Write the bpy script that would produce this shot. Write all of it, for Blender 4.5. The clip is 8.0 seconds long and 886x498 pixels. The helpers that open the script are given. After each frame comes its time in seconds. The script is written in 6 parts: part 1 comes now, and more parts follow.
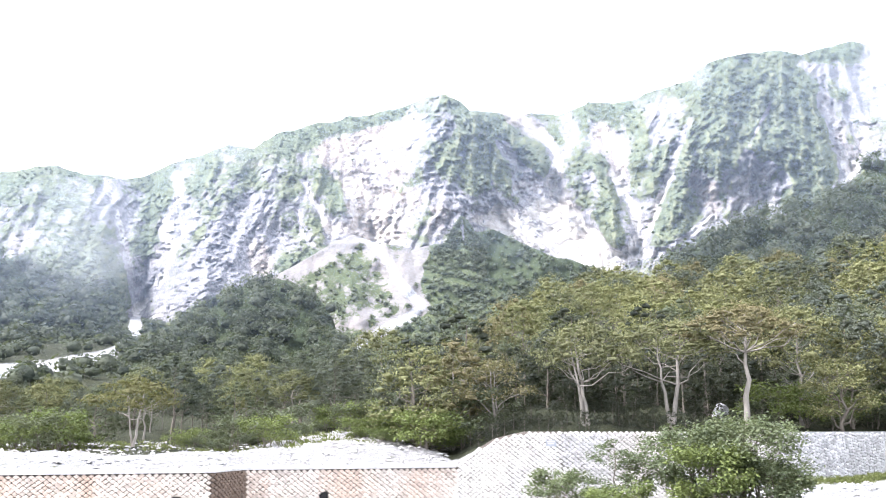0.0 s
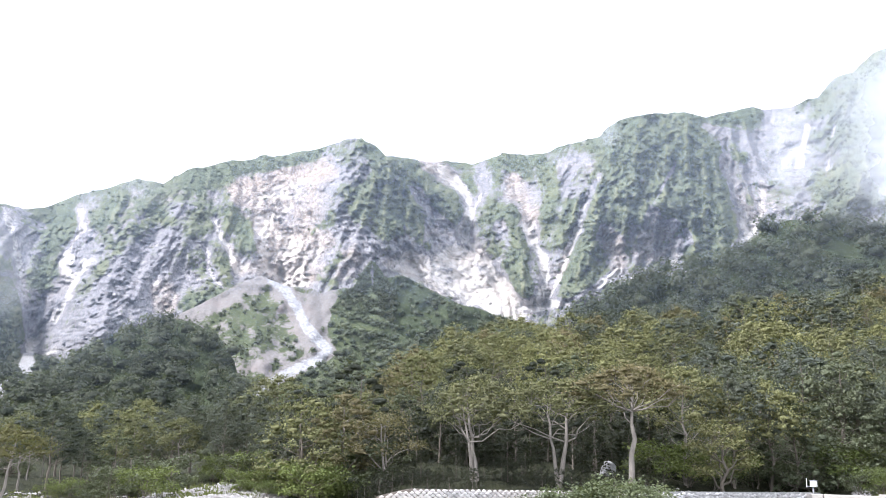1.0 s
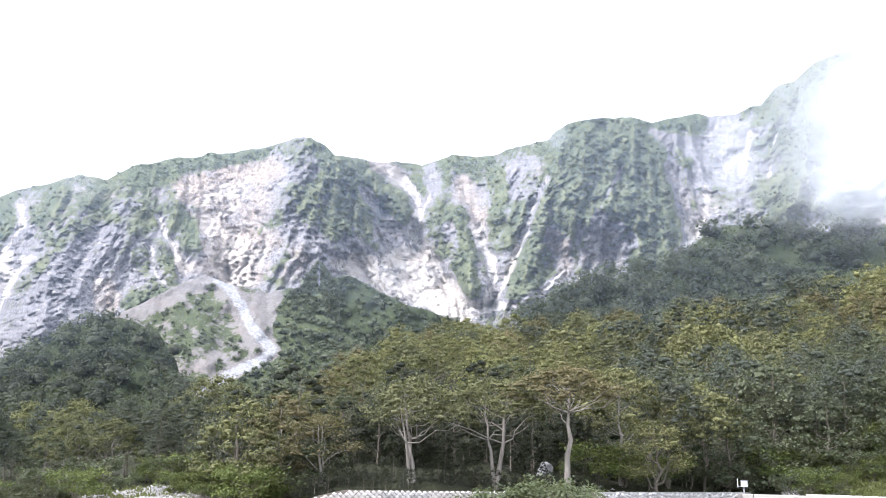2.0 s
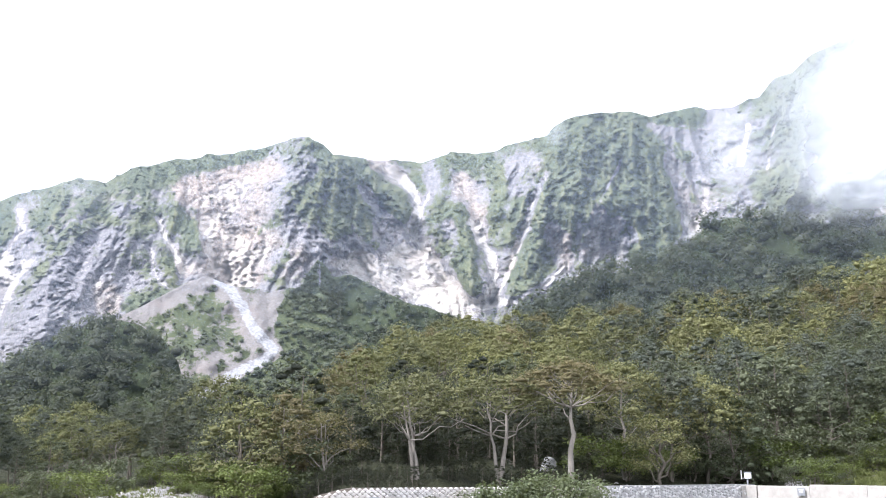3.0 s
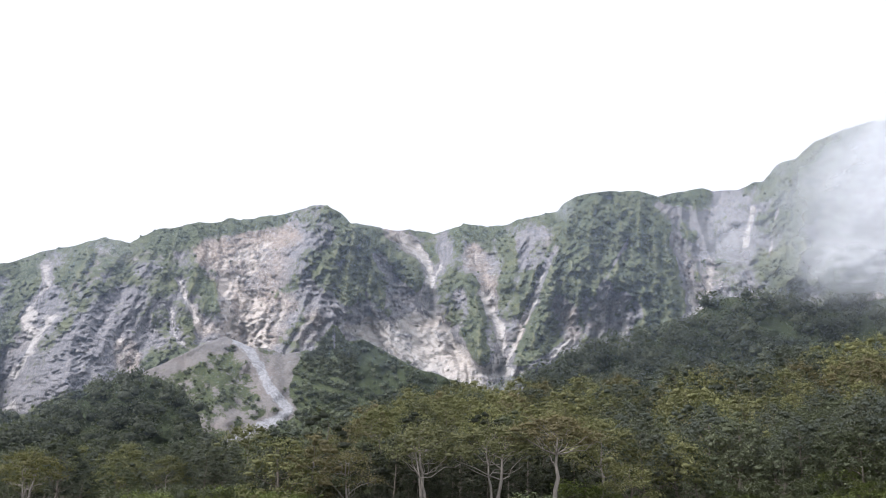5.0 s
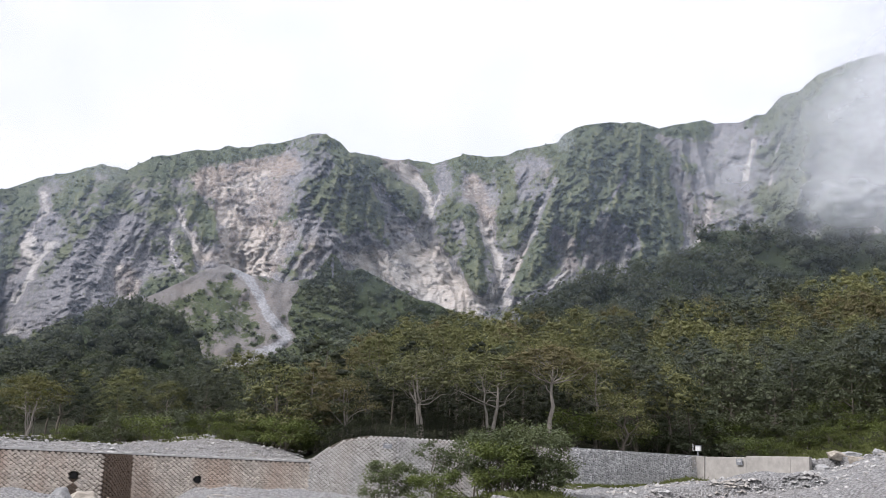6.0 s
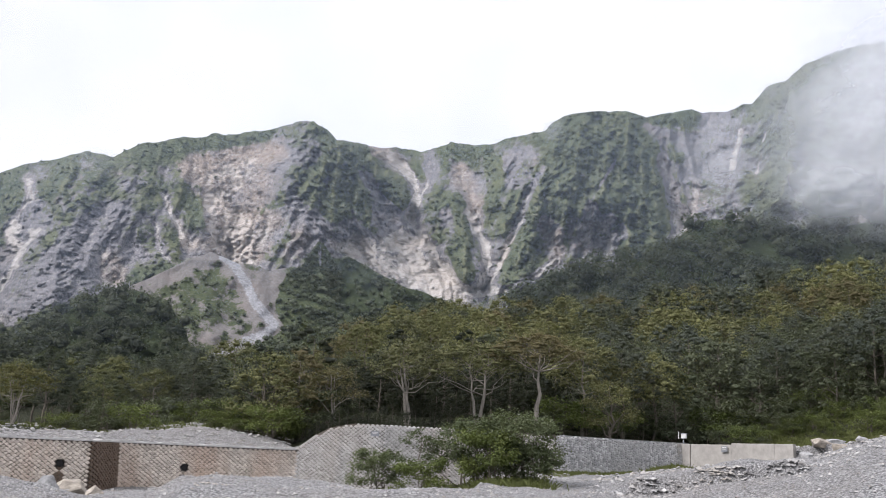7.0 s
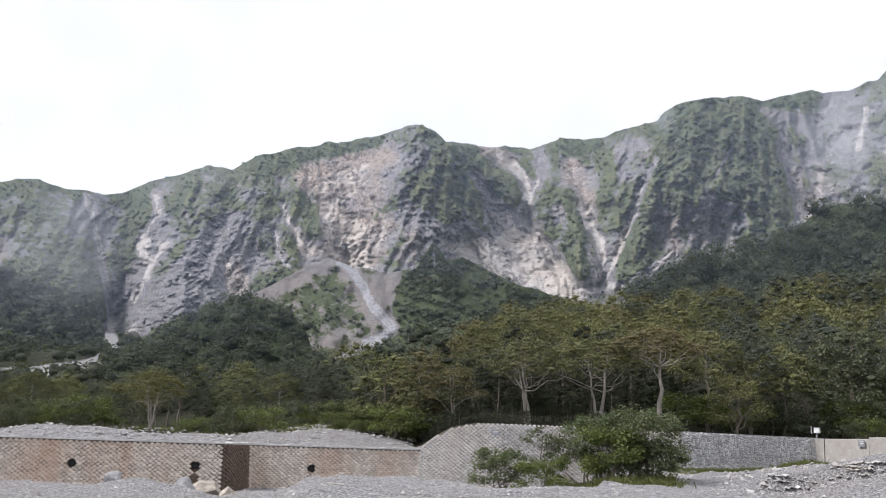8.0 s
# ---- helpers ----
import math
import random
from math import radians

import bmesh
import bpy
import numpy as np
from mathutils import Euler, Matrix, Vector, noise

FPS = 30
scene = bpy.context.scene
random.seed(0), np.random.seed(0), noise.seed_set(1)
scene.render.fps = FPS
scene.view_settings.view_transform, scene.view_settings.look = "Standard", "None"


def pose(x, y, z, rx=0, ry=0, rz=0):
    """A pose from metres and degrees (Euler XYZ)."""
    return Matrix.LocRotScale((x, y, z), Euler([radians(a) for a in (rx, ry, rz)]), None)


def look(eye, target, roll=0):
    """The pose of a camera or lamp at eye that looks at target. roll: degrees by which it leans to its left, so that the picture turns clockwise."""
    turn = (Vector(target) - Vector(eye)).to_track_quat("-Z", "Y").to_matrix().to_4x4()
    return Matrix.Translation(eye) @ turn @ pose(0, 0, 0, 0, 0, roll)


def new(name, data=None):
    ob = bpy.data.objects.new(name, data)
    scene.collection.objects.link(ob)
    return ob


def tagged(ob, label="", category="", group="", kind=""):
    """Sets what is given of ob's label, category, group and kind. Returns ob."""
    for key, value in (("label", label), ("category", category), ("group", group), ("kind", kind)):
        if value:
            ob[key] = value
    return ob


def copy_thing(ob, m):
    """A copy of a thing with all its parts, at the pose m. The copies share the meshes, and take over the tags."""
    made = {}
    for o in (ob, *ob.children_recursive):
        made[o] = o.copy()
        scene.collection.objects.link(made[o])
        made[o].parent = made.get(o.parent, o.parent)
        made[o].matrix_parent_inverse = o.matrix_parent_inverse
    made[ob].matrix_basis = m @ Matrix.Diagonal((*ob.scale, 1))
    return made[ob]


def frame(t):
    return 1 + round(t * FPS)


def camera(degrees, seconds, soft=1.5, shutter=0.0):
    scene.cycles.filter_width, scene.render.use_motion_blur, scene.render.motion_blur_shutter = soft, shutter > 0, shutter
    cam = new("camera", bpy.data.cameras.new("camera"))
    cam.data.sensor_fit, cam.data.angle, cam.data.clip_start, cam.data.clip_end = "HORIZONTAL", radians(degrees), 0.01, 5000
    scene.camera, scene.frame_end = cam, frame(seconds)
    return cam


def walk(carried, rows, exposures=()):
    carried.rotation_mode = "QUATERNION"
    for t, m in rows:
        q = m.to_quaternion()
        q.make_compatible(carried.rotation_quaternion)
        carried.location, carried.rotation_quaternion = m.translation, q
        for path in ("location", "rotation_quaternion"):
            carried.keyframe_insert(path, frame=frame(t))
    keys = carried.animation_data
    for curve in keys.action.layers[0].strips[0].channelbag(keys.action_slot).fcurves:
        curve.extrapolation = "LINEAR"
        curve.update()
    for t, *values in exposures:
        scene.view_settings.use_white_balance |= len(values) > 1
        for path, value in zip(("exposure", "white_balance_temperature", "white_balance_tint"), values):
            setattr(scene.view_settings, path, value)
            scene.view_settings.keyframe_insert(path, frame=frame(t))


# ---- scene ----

# ---------------------------------------------------------------- camera
cam = camera(51.6, 8.0, soft=1.0)
ROWS = [
    (0, -0.40, 12.75, 5.72, 1.80, 10.73, 0.13),
    (0.2, -0.39, 12.68, 6.04, 1.75, 12.15, -0.10),
    (0.5, 0.29, 12.62, 6.31, -1.32, 13.40, 1.41),
    (1, 0.81, 12.59, 6.34, -3.68, 13.52, 1.03),
    (1.5, 0.84, 12.59, 6.32, -3.80, 13.44, 0.43),
    (2, 1.51, 12.52, 6.36, -6.90, 13.63, 0.91),
    (2.2, 1.57, 12.51, 6.37, -7.15, 13.65, 0.80),
    (3.3, 1.49, 12.54, 6.28, -6.76, 13.27, -0.20),
    (3.5, 1.42, 12.56, 6.25, -6.44, 13.14, 0.10),
    (4, 0.50, 4.53, 4.28, -6.35, 13.18, 0.65),
    (4.5, 0.05, 0.05, 3.20, -6.09, 18.12, 1.55),
    (4.7, 0.05, 0.05, 3.20, -6.02, 18.15, 1.93),
    (5.8, 0.05, 0.05, 3.20, -6.17, 14.38, 2.41),
    (6, 0.05, 0.05, 3.20, -6.34, 13.43, 2.60),
    (6.5, 0.05, 0.05, 3.20, -6.84, 12.61, 2.65),
    (7, 0.05, 0.05, 3.20, -7.17, 12.73, 2.54),
    (7.5, 0.05, 0.05, 3.20, -7.32, 12.80, 2.23),
    (8, 0.05, 0.05, 3.20, 0.06, 12.40, 1.84),
]
EXPOSURES = [(0, 1.95, 6050, 15), (0.2, 1.8, 6050, 15), (0.5, 1.55, 6050, 15), (1, 1.37, 6050, 15), (2.2, 1.37, 6050, 15), (3.5, 1.32, 6050, 15), (4, 1.25, 6200, 15), (4.5, 0.95, 6200, 15), (4.7, 0.75, 6200, 15), (5.8, 0.25, 6300, 15), (6.5, 0.22, 6300, 15), (8, 0.27, 6300, 15)]
walk(cam, [(t, pose(x, y, z, 90 + pitch, 0, yaw) @ pose(0, 0, 0, 0, 0, roll)) for t, x, y, z, yaw, pitch, roll in ROWS], EXPOSURES)

# ---------------------------------------------------------------- light
world = bpy.data.worlds.new("overcast_sky")
scene.world = world
world.use_nodes = True
wn, wl = world.node_tree.nodes, world.node_tree.links
wn.clear()
w_out, w_bg = wn.new("ShaderNodeOutputWorld"), wn.new("ShaderNodeBackground")
w_sky, w_mix, w_noise, w_ramp, w_co = (wn.new("ShaderNodeTexSky"), wn.new("ShaderNodeMix"), wn.new("ShaderNodeTexNoise"), wn.new("ShaderNodeValToRGB"), wn.new("ShaderNodeTexCoord"))
w_sky.sky_type, w_sky.sun_disc, w_sky.sun_elevation, w_sky.sun_rotation = "NISHITA", False, radians(46), radians(-107)
w_mix.data_type = "RGBA"
w_noise.inputs["Scale"].default_value, w_noise.inputs["Detail"].default_value, w_noise.inputs["Roughness"].default_value = 2.6, 4.0, 0.55
w_ramp.color_ramp.elements[0].position, w_ramp.color_ramp.elements[0].color = 0.30, (8.6, 9.0, 9.9, 1)
w_ramp.color_ramp.elements[1].position, w_ramp.color_ramp.elements[1].color = 0.58, (11.6, 11.7, 11.9, 1)
w_mix.inputs["Factor"].default_value = 0.94
wl.new(w_co.outputs["Generated"], w_noise.inputs["Vector"])
wl.new(w_noise.outputs["Fac"], w_ramp.inputs["Fac"])
wl.new(w_sky.outputs["Color"], w_mix.inputs["A"])
wl.new(w_ramp.outputs["Color"], w_mix.inputs["B"])
wl.new(w_mix.outputs["Result"], w_bg.inputs["Color"])
w_bg.inputs["Strength"].default_value = 0.092
wl.new(w_bg.outputs["Background"], w_out.inputs["Surface"])
sun = new("sun", bpy.data.lights.new("sun", "SUN"))
sun.data.energy, sun.data.angle, sun.data.color = 3.5, radians(14), (1.0, 0.97, 0.93)
sun.matrix_world = look((0, 0, 0), (0.66, 0.20, -0.72))

# ---------------------------------------------------------------- numbers
OZ = 3.2  # height of the level plane through the middle of the camera's way


def rnd(n, seed):
    return np.random.RandomState(seed).rand(n)


TABLES = {}


def vnoise(x, y, seed=0):
    """Smooth value noise in the plane, 0 to 1."""
    x, y = np.broadcast_arrays(np.asarray(x, float), np.asarray(y, float))
    if seed not in TABLES:
        TABLES[seed] = np.random.RandomState(seed).rand(256, 256)
    tab = TABLES[seed]
    xi, yi = np.floor(x).astype(int), np.floor(y).astype(int)
    u, v = x - xi, y - yi
    u, v = u * u * u * (u * (u * 6 - 15) + 10), v * v * v * (v * (v * 6 - 15) + 10)
    a, b = tab[xi & 255, yi & 255], tab[(xi + 1) & 255, yi & 255]
    c, d = tab[xi & 255, (yi + 1) & 255], tab[(xi + 1) & 255, (yi + 1) & 255]
    return (a * (1 - u) + b * u) * (1 - v) + (c * (1 - u) + d * u) * v


def fbm(x, y, octaves=5, seed=0, gain=0.5):
    total, amp, norm = 0.0, 1.0, 0.0
    for i in range(octaves):
        total = total + amp * vnoise(x * 2**i + 17.3 * i, y * 2**i + 9.1 * i, seed + i)
        norm += amp
        amp *= gain
    return total / norm


def ridged(x, y, octaves=5, seed=0, gain=0.55):
    total, amp, norm = 0.0, 1.0, 0.0
    for i in range(octaves):
        total = total + amp * (1 - np.abs(2 * vnoise(x * 2**i + 5.7 * i, y * 2**i + 3.3 * i, seed + i) - 1))
        norm += amp
        amp *= gain
    return total / norm


def step(a, b, x):
    t = np.clip((np.asarray(x, float) - a) / (b - a), 0, 1)
    return t * t * (3 - 2 * t)


def from_line(az, el, pts):
    """Distance in degrees from a line through pts, and how far along it (0 to 1)."""
    best, along = np.full(az.shape, 1e9), np.zeros(az.shape)
    n = len(pts) - 1
    for i in range(n):
        (ax, ay), (bx, by) = pts[i], pts[i + 1]
        dx, dy = bx - ax, by - ay
        t = np.clip(((az - ax) * dx + (el - ay) * dy) / (dx * dx + dy * dy), 0, 1)
        d = np.hypot(az - ax - t * dx, el - ay - t * dy)
        near = d < best
        best, along = np.where(near, d, best), np.where(near, (i + t) / n, along)
    return best, along


def polar(az, el, r):
    """A place from azimuth and height angle in degrees and level distance."""
    a = np.radians(az)
    return np.stack([r * np.sin(a), r * np.cos(a), OZ + r * np.tan(np.radians(el))], -1)


def mesh_from(name, verts, faces, smooth=False):
    """faces: an (n, 3) or (n, 4) array."""
    verts, faces = np.asarray(verts, np.float32).reshape(-1, 3), np.asarray(faces, np.int32)
    me = bpy.data.meshes.new(name)
    n, k = faces.shape
    me.vertices.add(len(verts))
    me.vertices.foreach_set("co", verts.ravel())
    me.loops.add(n * k)
    me.loops.foreach_set("vertex_index", faces.ravel())
    me.polygons.add(n)
    me.polygons.foreach_set("loop_start", np.arange(0, n * k, k, dtype=np.int32))
    me.update(calc_edges=True)
    me.polygons.foreach_set("use_smooth", np.full(n, smooth))
    me.validate()
    return me


def grid_faces(rows, cols):
    i = np.arange((rows - 1) * (cols - 1))
    a = i // (cols - 1) * cols + i % (cols - 1)
    return np.stack([a, a + 1, a + cols + 1, a + cols], -1)


def attribute(me, name, values):
    me.attributes.new(name, "FLOAT", "POINT").data.foreach_set("value", np.asarray(values, np.float32).ravel())


def part(name, me, mat, parent=None, label=""):
    ob = new(name, me)
    if mat is not None and not me.materials:
        me.materials.append(mat)
    if parent is not None:
        ob.parent = parent
    if label:
        ob["label"] = label
    return ob


def from_bm(name, bm, smooth=False):
    me = bpy.data.meshes.new(name)
    bm.to_mesh(me)
    bm.free()
    if smooth:
        me.polygons.foreach_set("use_smooth", np.full(len(me.polygons), True))
    return me


# ---------------------------------------------------------------- materials
class Nodes:
    """A small helper to write node materials."""

    def __init__(self, name):
        self.mat = bpy.data.materials.new(name)
        self.mat.use_nodes = True
        self.tree = self.mat.node_tree
        self.bsdf = self.tree.nodes["Principled BSDF"]
        self.out = self.tree.nodes["Material Output"]
        self.co = self.node("ShaderNodeTexCoord").outputs["Object"]

    def node(self, kind, **values):
        n = self.tree.nodes.new(kind)
        for key, v in values.items():
            self.put(n.inputs[key.replace("_", " ")], v)
        return n

    def put(self, socket, v):
        if isinstance(v, bpy.types.NodeSocket):
            self.tree.links.new(v, socket)
        else:
            socket.default_value = (*v, 1) if isinstance(v, tuple) and len(v) == 3 and socket.type == "RGBA" else v

    def noise(self, scale, detail=5.0, rough=0.55, co=None, stretch=None):
        co = co or self.co
        if stretch:
            m = self.node("ShaderNodeMapping", Vector=co)
            m.inputs["Scale"].default_value = stretch
            co = m.outputs["Vector"]
        return self.node("ShaderNodeTexNoise", Vector=co, Scale=scale, Detail=detail, Roughness=rough).outputs["Fac"]

    def band(self, fac, lo, hi):
        n = self.node("ShaderNodeMapRange", Value=fac)
        n.inputs["From Min"].default_value, n.inputs["From Max"].default_value = lo, hi
        return n.outputs["Result"]

    def math(self, op, a, b=0.0, c=0.0):
        n = self.tree.nodes.new("ShaderNodeMath")
        n.operation = op
        for socket, v in zip(n.inputs, (a, b, c)):
            self.put(socket, v)
        return n.outputs["Value"]

    def mix(self, fac, a, b, mode="MIX"):
        n = self.tree.nodes.new("ShaderNodeMix")
        n.data_type, n.blend_type = "RGBA", mode
        for key, v in (("Factor", fac), ("A", a), ("B", b)):
            socket = [s for s in n.inputs if s.name == key and (key == "Factor" and s.type == "VALUE" or s.type == "RGBA")][0]
            self.put(socket, v)
        return [s for s in n.outputs if s.type == "RGBA"][0]

    def attr(self, name):
        n = self.tree.nodes.new("ShaderNodeAttribute")
        n.attribute_name = name
        return n.outputs["Fac"]

    def bump(self, height, strength=0.5, distance=0.1):
        self.put(self.bsdf.inputs["Normal"], self.node("ShaderNodeBump", Height=height, Strength=strength, Distance=distance).outputs["Normal"])

    def done(self, colour, rough=0.9, spec=0.2):
        self.put(self.bsdf.inputs["Base Color"], colour)
        self.put(self.bsdf.inputs["Roughness"], rough)
        self.put(self.bsdf.inputs["Specular IOR Level"], spec)
        return self.mat


def mountain_material():
    n = Nodes("mountain_rock")
    mid, fine, grit = n.noise(0.10, 6, 0.7), n.noise(0.34, 6, 0.75), n.noise(1.1, 4, 0.7)
    strata = n.noise(0.20, 6, 0.72, stretch=(0.35, 0.35, 2.6))
    slant = n.node("ShaderNodeMapping", Vector=n.co)
    slant.inputs["Rotation"].default_value = (0.0, 0.35, 0.2)
    crack = n.noise(0.42, 6, 0.75, co=slant.outputs["Vector"], stretch=(1.9, 1.4, 0.42))
    off = lambda fac, k: n.math("MULTIPLY", n.math("SUBTRACT", fac, 0.5), k)
    warm = n.math("ADD", n.attr("warm"), off(mid, 0.7))
    dark = n.mix(n.band(warm, 0.25, 0.8), (0.095, 0.094, 0.104), (0.125, 0.106, 0.092))
    light = n.mix(n.band(warm, 0.25, 0.8), (0.270, 0.264, 0.278), (0.400, 0.335, 0.285))
    rock = n.mix(n.band(n.math("ADD", n.math("MULTIPLY", crack, 0.6), n.math("MULTIPLY", fine, 0.4)), 0.40, 0.585), dark, light)
    rock = n.mix(n.math("MULTIPLY", n.band(grit, 0.57, 0.64), 0.6), rock, (0.52, 0.495, 0.465))
    rock = n.mix(n.math("MULTIPLY", n.band(strata, 0.55, 0.68), 0.55), rock, (0.44, 0.41, 0.375))
    rock = n.mix(n.math("MULTIPLY", n.band(grit, 0.46, 0.36), 0.7), rock, (0.05, 0.05, 0.052))
    pale = n.mix(n.band(fine, 0.35, 0.65), (0.30, 0.285, 0.27), (0.54, 0.52, 0.495))
    pale = n.mix(n.math("MULTIPLY", n.band(warm, 0.3, 0.9), 0.5), pale, (0.52, 0.45, 0.385))
    pale = n.mix(n.math("MULTIPLY", n.band(strata, 0.46, 0.34), 0.8), pale, (0.15, 0.14, 0.13))
    s = n.math("ADD", n.attr("pale"), n.math("ADD", off(crack, 0.8), off(grit, 0.9)))
    ground = n.mix(n.band(s, 0.40, 0.60), rock, pale)
    green = n.mix(n.band(n.math("ADD", n.math("MULTIPLY", fine, 0.55), n.math("MULTIPLY", grit, 0.45)), 0.41, 0.57), (0.024, 0.036, 0.025), (0.135, 0.154, 0.094))
    green = n.mix(n.math("MULTIPLY", n.band(n.noise(0.03, 5, 0.6), 0.46, 0.66), 0.7), green, n.mix(n.band(fine, 0.35, 0.65), (0.085, 0.098, 0.052), (0.175, 0.180, 0.098)))
    # highlights on the rib crests, put into the green as a lighter colour
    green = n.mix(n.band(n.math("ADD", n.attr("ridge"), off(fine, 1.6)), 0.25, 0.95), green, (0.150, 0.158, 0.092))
    v = n.math("ADD", n.attr("veg"), n.math("ADD", off(mid, 0.8), n.math("ADD", off(fine, 0.9), off(grit, 0.5))))
    colour = n.mix(n.band(v, 0.42, 0.60), ground, green)
    n.bump(n.math("ADD", n.math("MULTIPLY", crack, 1.8), n.math("ADD", n.math("MULTIPLY", fine, 1.5), grit)), 0.7, 0.7)
    return n.done(colour, 0.95, 0.1)


def scree_material():
    n = Nodes("scree")
    mid, fine = n.noise(0.12, 6, 0.65), n.noise(1.3, 5, 0.7)
    colour = n.mix(n.band(fine, 0.3, 0.7), (0.120, 0.112, 0.108), (0.225, 0.212, 0.203))
    colour = n.mix(n.math("MULTIPLY", n.band(mid, 0.5, 0.7), 0.6), colour, (0.19, 0.162, 0.15))
    bright = n.attr("scree")
    colour = n.mix(n.band(n.math("ADD", bright, n.math("MULTIPLY", n.math("SUBTRACT", fine, 0.5), 0.6)), 0.45, 0.8), colour, n.mix(n.band(fine, 0.35, 0.65), (0.18, 0.182, 0.192), (0.35, 0.352, 0.364)))
    v = n.math("ADD", n.attr("veg"), n.math("ADD", n.math("MULTIPLY", n.math("SUBTRACT", n.noise(0.3, 5, 0.7), 0.5), 1.6), n.math("MULTIPLY", n.math("SUBTRACT", fine, 0.5), 0.8)))
    green = n.mix(n.band(fine, 0.35, 0.65), (0.036, 0.050, 0.030), (0.095, 0.108, 0.055))
    colour = n.mix(n.band(v, 0.45, 0.58), colour, green)
    n.bump(n.math("ADD", n.math("MULTIPLY", mid, 2.0), fine), 0.8, 0.5)
    return n.done(colour, 0.95, 0.1)


def soil_material():
    n = Nodes("woodland_soil")
    fine = n.noise(1.1, 6, 0.7)
    colour = n.mix(n.band(fine, 0.3, 0.7), (0.022, 0.032, 0.018), (0.058, 0.070, 0.036))
    n.bump(fine, 0.8, 0.4)
    return n.done(colour, 0.95, 0.1)


def gravel_material():
    n = Nodes("gravel")
    big, mid, fine = n.noise(0.09, 5, 0.6), n.noise(1.4, 5, 0.65), n.noise(9.0, 4, 0.7)
    cells = n.node("ShaderNodeTexVoronoi", Vector=n.co, Scale=10.5)
    small = n.node("ShaderNodeTexVoronoi", Vector=n.co, Scale=24.0)
    tone = n.node("ShaderNodeSeparateColor", Color=cells.outputs["Color"]).outputs[0]
    tone2 = n.node("ShaderNodeSeparateColor", Color=small.outputs["Color"]).outputs[0]
    colour = n.mix(tone, (0.22, 0.219, 0.221), (0.68, 0.675, 0.675))
    colour = n.mix(0.45, colour, n.mix(tone2, (0.21, 0.209, 0.211), (0.70, 0.695, 0.695)))
    colour = n.mix(n.math("MULTIPLY", n.band(cells.outputs["Distance"], 0.42, 0.75), 0.7), colour, (0.13, 0.128, 0.126))
    colour = n.mix(n.math("MULTIPLY", n.band(big, 0.48, 0.7), 0.4), colour, (0.31, 0.275, 0.24))
    colour = n.mix(n.math("MULTIPLY", n.band(mid, 0.55, 0.75), 0.5), colour, (0.20, 0.19, 0.185))
    g = n.math("ADD", n.attr("veg"), n.math("MULTIPLY", n.math("SUBTRACT", mid, 0.5), 1.4))
    grass = n.mix(n.band(fine, 0.3, 0.7), (0.05, 0.062, 0.022), (0.16, 0.165, 0.055))
    colour = n.mix(n.band(g, 0.45, 0.6), colour, grass)
    w = n.math("ADD", n.attr("wood"), n.math("MULTIPLY", n.math("SUBTRACT", mid, 0.5), 0.9))
    soil = n.mix(n.band(mid, 0.3, 0.7), (0.02, 0.025, 0.013), (0.055, 0.058, 0.028))
    colour = n.mix(n.band(w, 0.4, 0.6), colour, soil)
    n.bump(n.math("ADD", n.math("MULTIPLY", cells.outputs["Distance"], -1.2), n.math("ADD", mid, n.math("MULTIPLY", small.outputs["Distance"], -0.5))), 1.0, 0.2)
    return n.done(colour, 0.92, 0.2)


def leaf_material(name, dark, light, tint, dry=0.0):
    """Leaves whose colour varies leaf by leaf and tree by tree."""
    n = Nodes(name)
    rand = n.node("ShaderNodeNewGeometry").outputs["Random Per Island"]
    own = n.node("ShaderNodeObjectInfo").outputs["Random"]
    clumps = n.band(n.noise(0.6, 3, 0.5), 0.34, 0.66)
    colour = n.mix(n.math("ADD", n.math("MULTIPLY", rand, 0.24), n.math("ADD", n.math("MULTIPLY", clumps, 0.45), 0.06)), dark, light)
    colour = n.mix(n.math("MULTIPLY", own, 0.7), colour, tint)
    other = n.math("FRACT", n.math("MULTIPLY", own, 7.31))
    colour = n.mix(n.math("MULTIPLY", n.band(other, 0.40, 1.0), 0.58), colour, dark)
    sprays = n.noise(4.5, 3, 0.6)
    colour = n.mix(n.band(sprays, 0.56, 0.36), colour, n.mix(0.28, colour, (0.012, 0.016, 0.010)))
    n.bump(sprays, 1.0, 0.3)
    colour = n.mix(n.math("MULTIPLY", n.attr("tone"), 0.85), colour, light)
    if dry:
        colour = n.mix(n.band(rand, 1 - dry, 1 - dry + 0.02), colour, (0.17, 0.12, 0.05))
    n.done(colour, 0.6, 0.25)
    glow = n.node("ShaderNodeBsdfTranslucent", Color=n.mix(0.4, colour, (0.22, 0.26, 0.05)))
    both = n.tree.nodes.new("ShaderNodeMixShader")
    both.inputs[0].default_value = 0.24
    n.tree.links.new(n.bsdf.outputs[0], both.inputs[1])
    n.tree.links.new(glow.outputs[0], both.inputs[2])
    n.tree.links.new(both.outputs[0], n.out.inputs["Surface"])
    return n.mat


def bark_material(name, a, b):
    n = Nodes(name)
    f = n.noise(3.0, 6, 0.7, stretch=(1, 1, 0.35))
    n.bump(f, 0.7, 0.06)
    return n.done(n.mix(n.band(f, 0.3, 0.7), a, b), 0.9, 0.15)


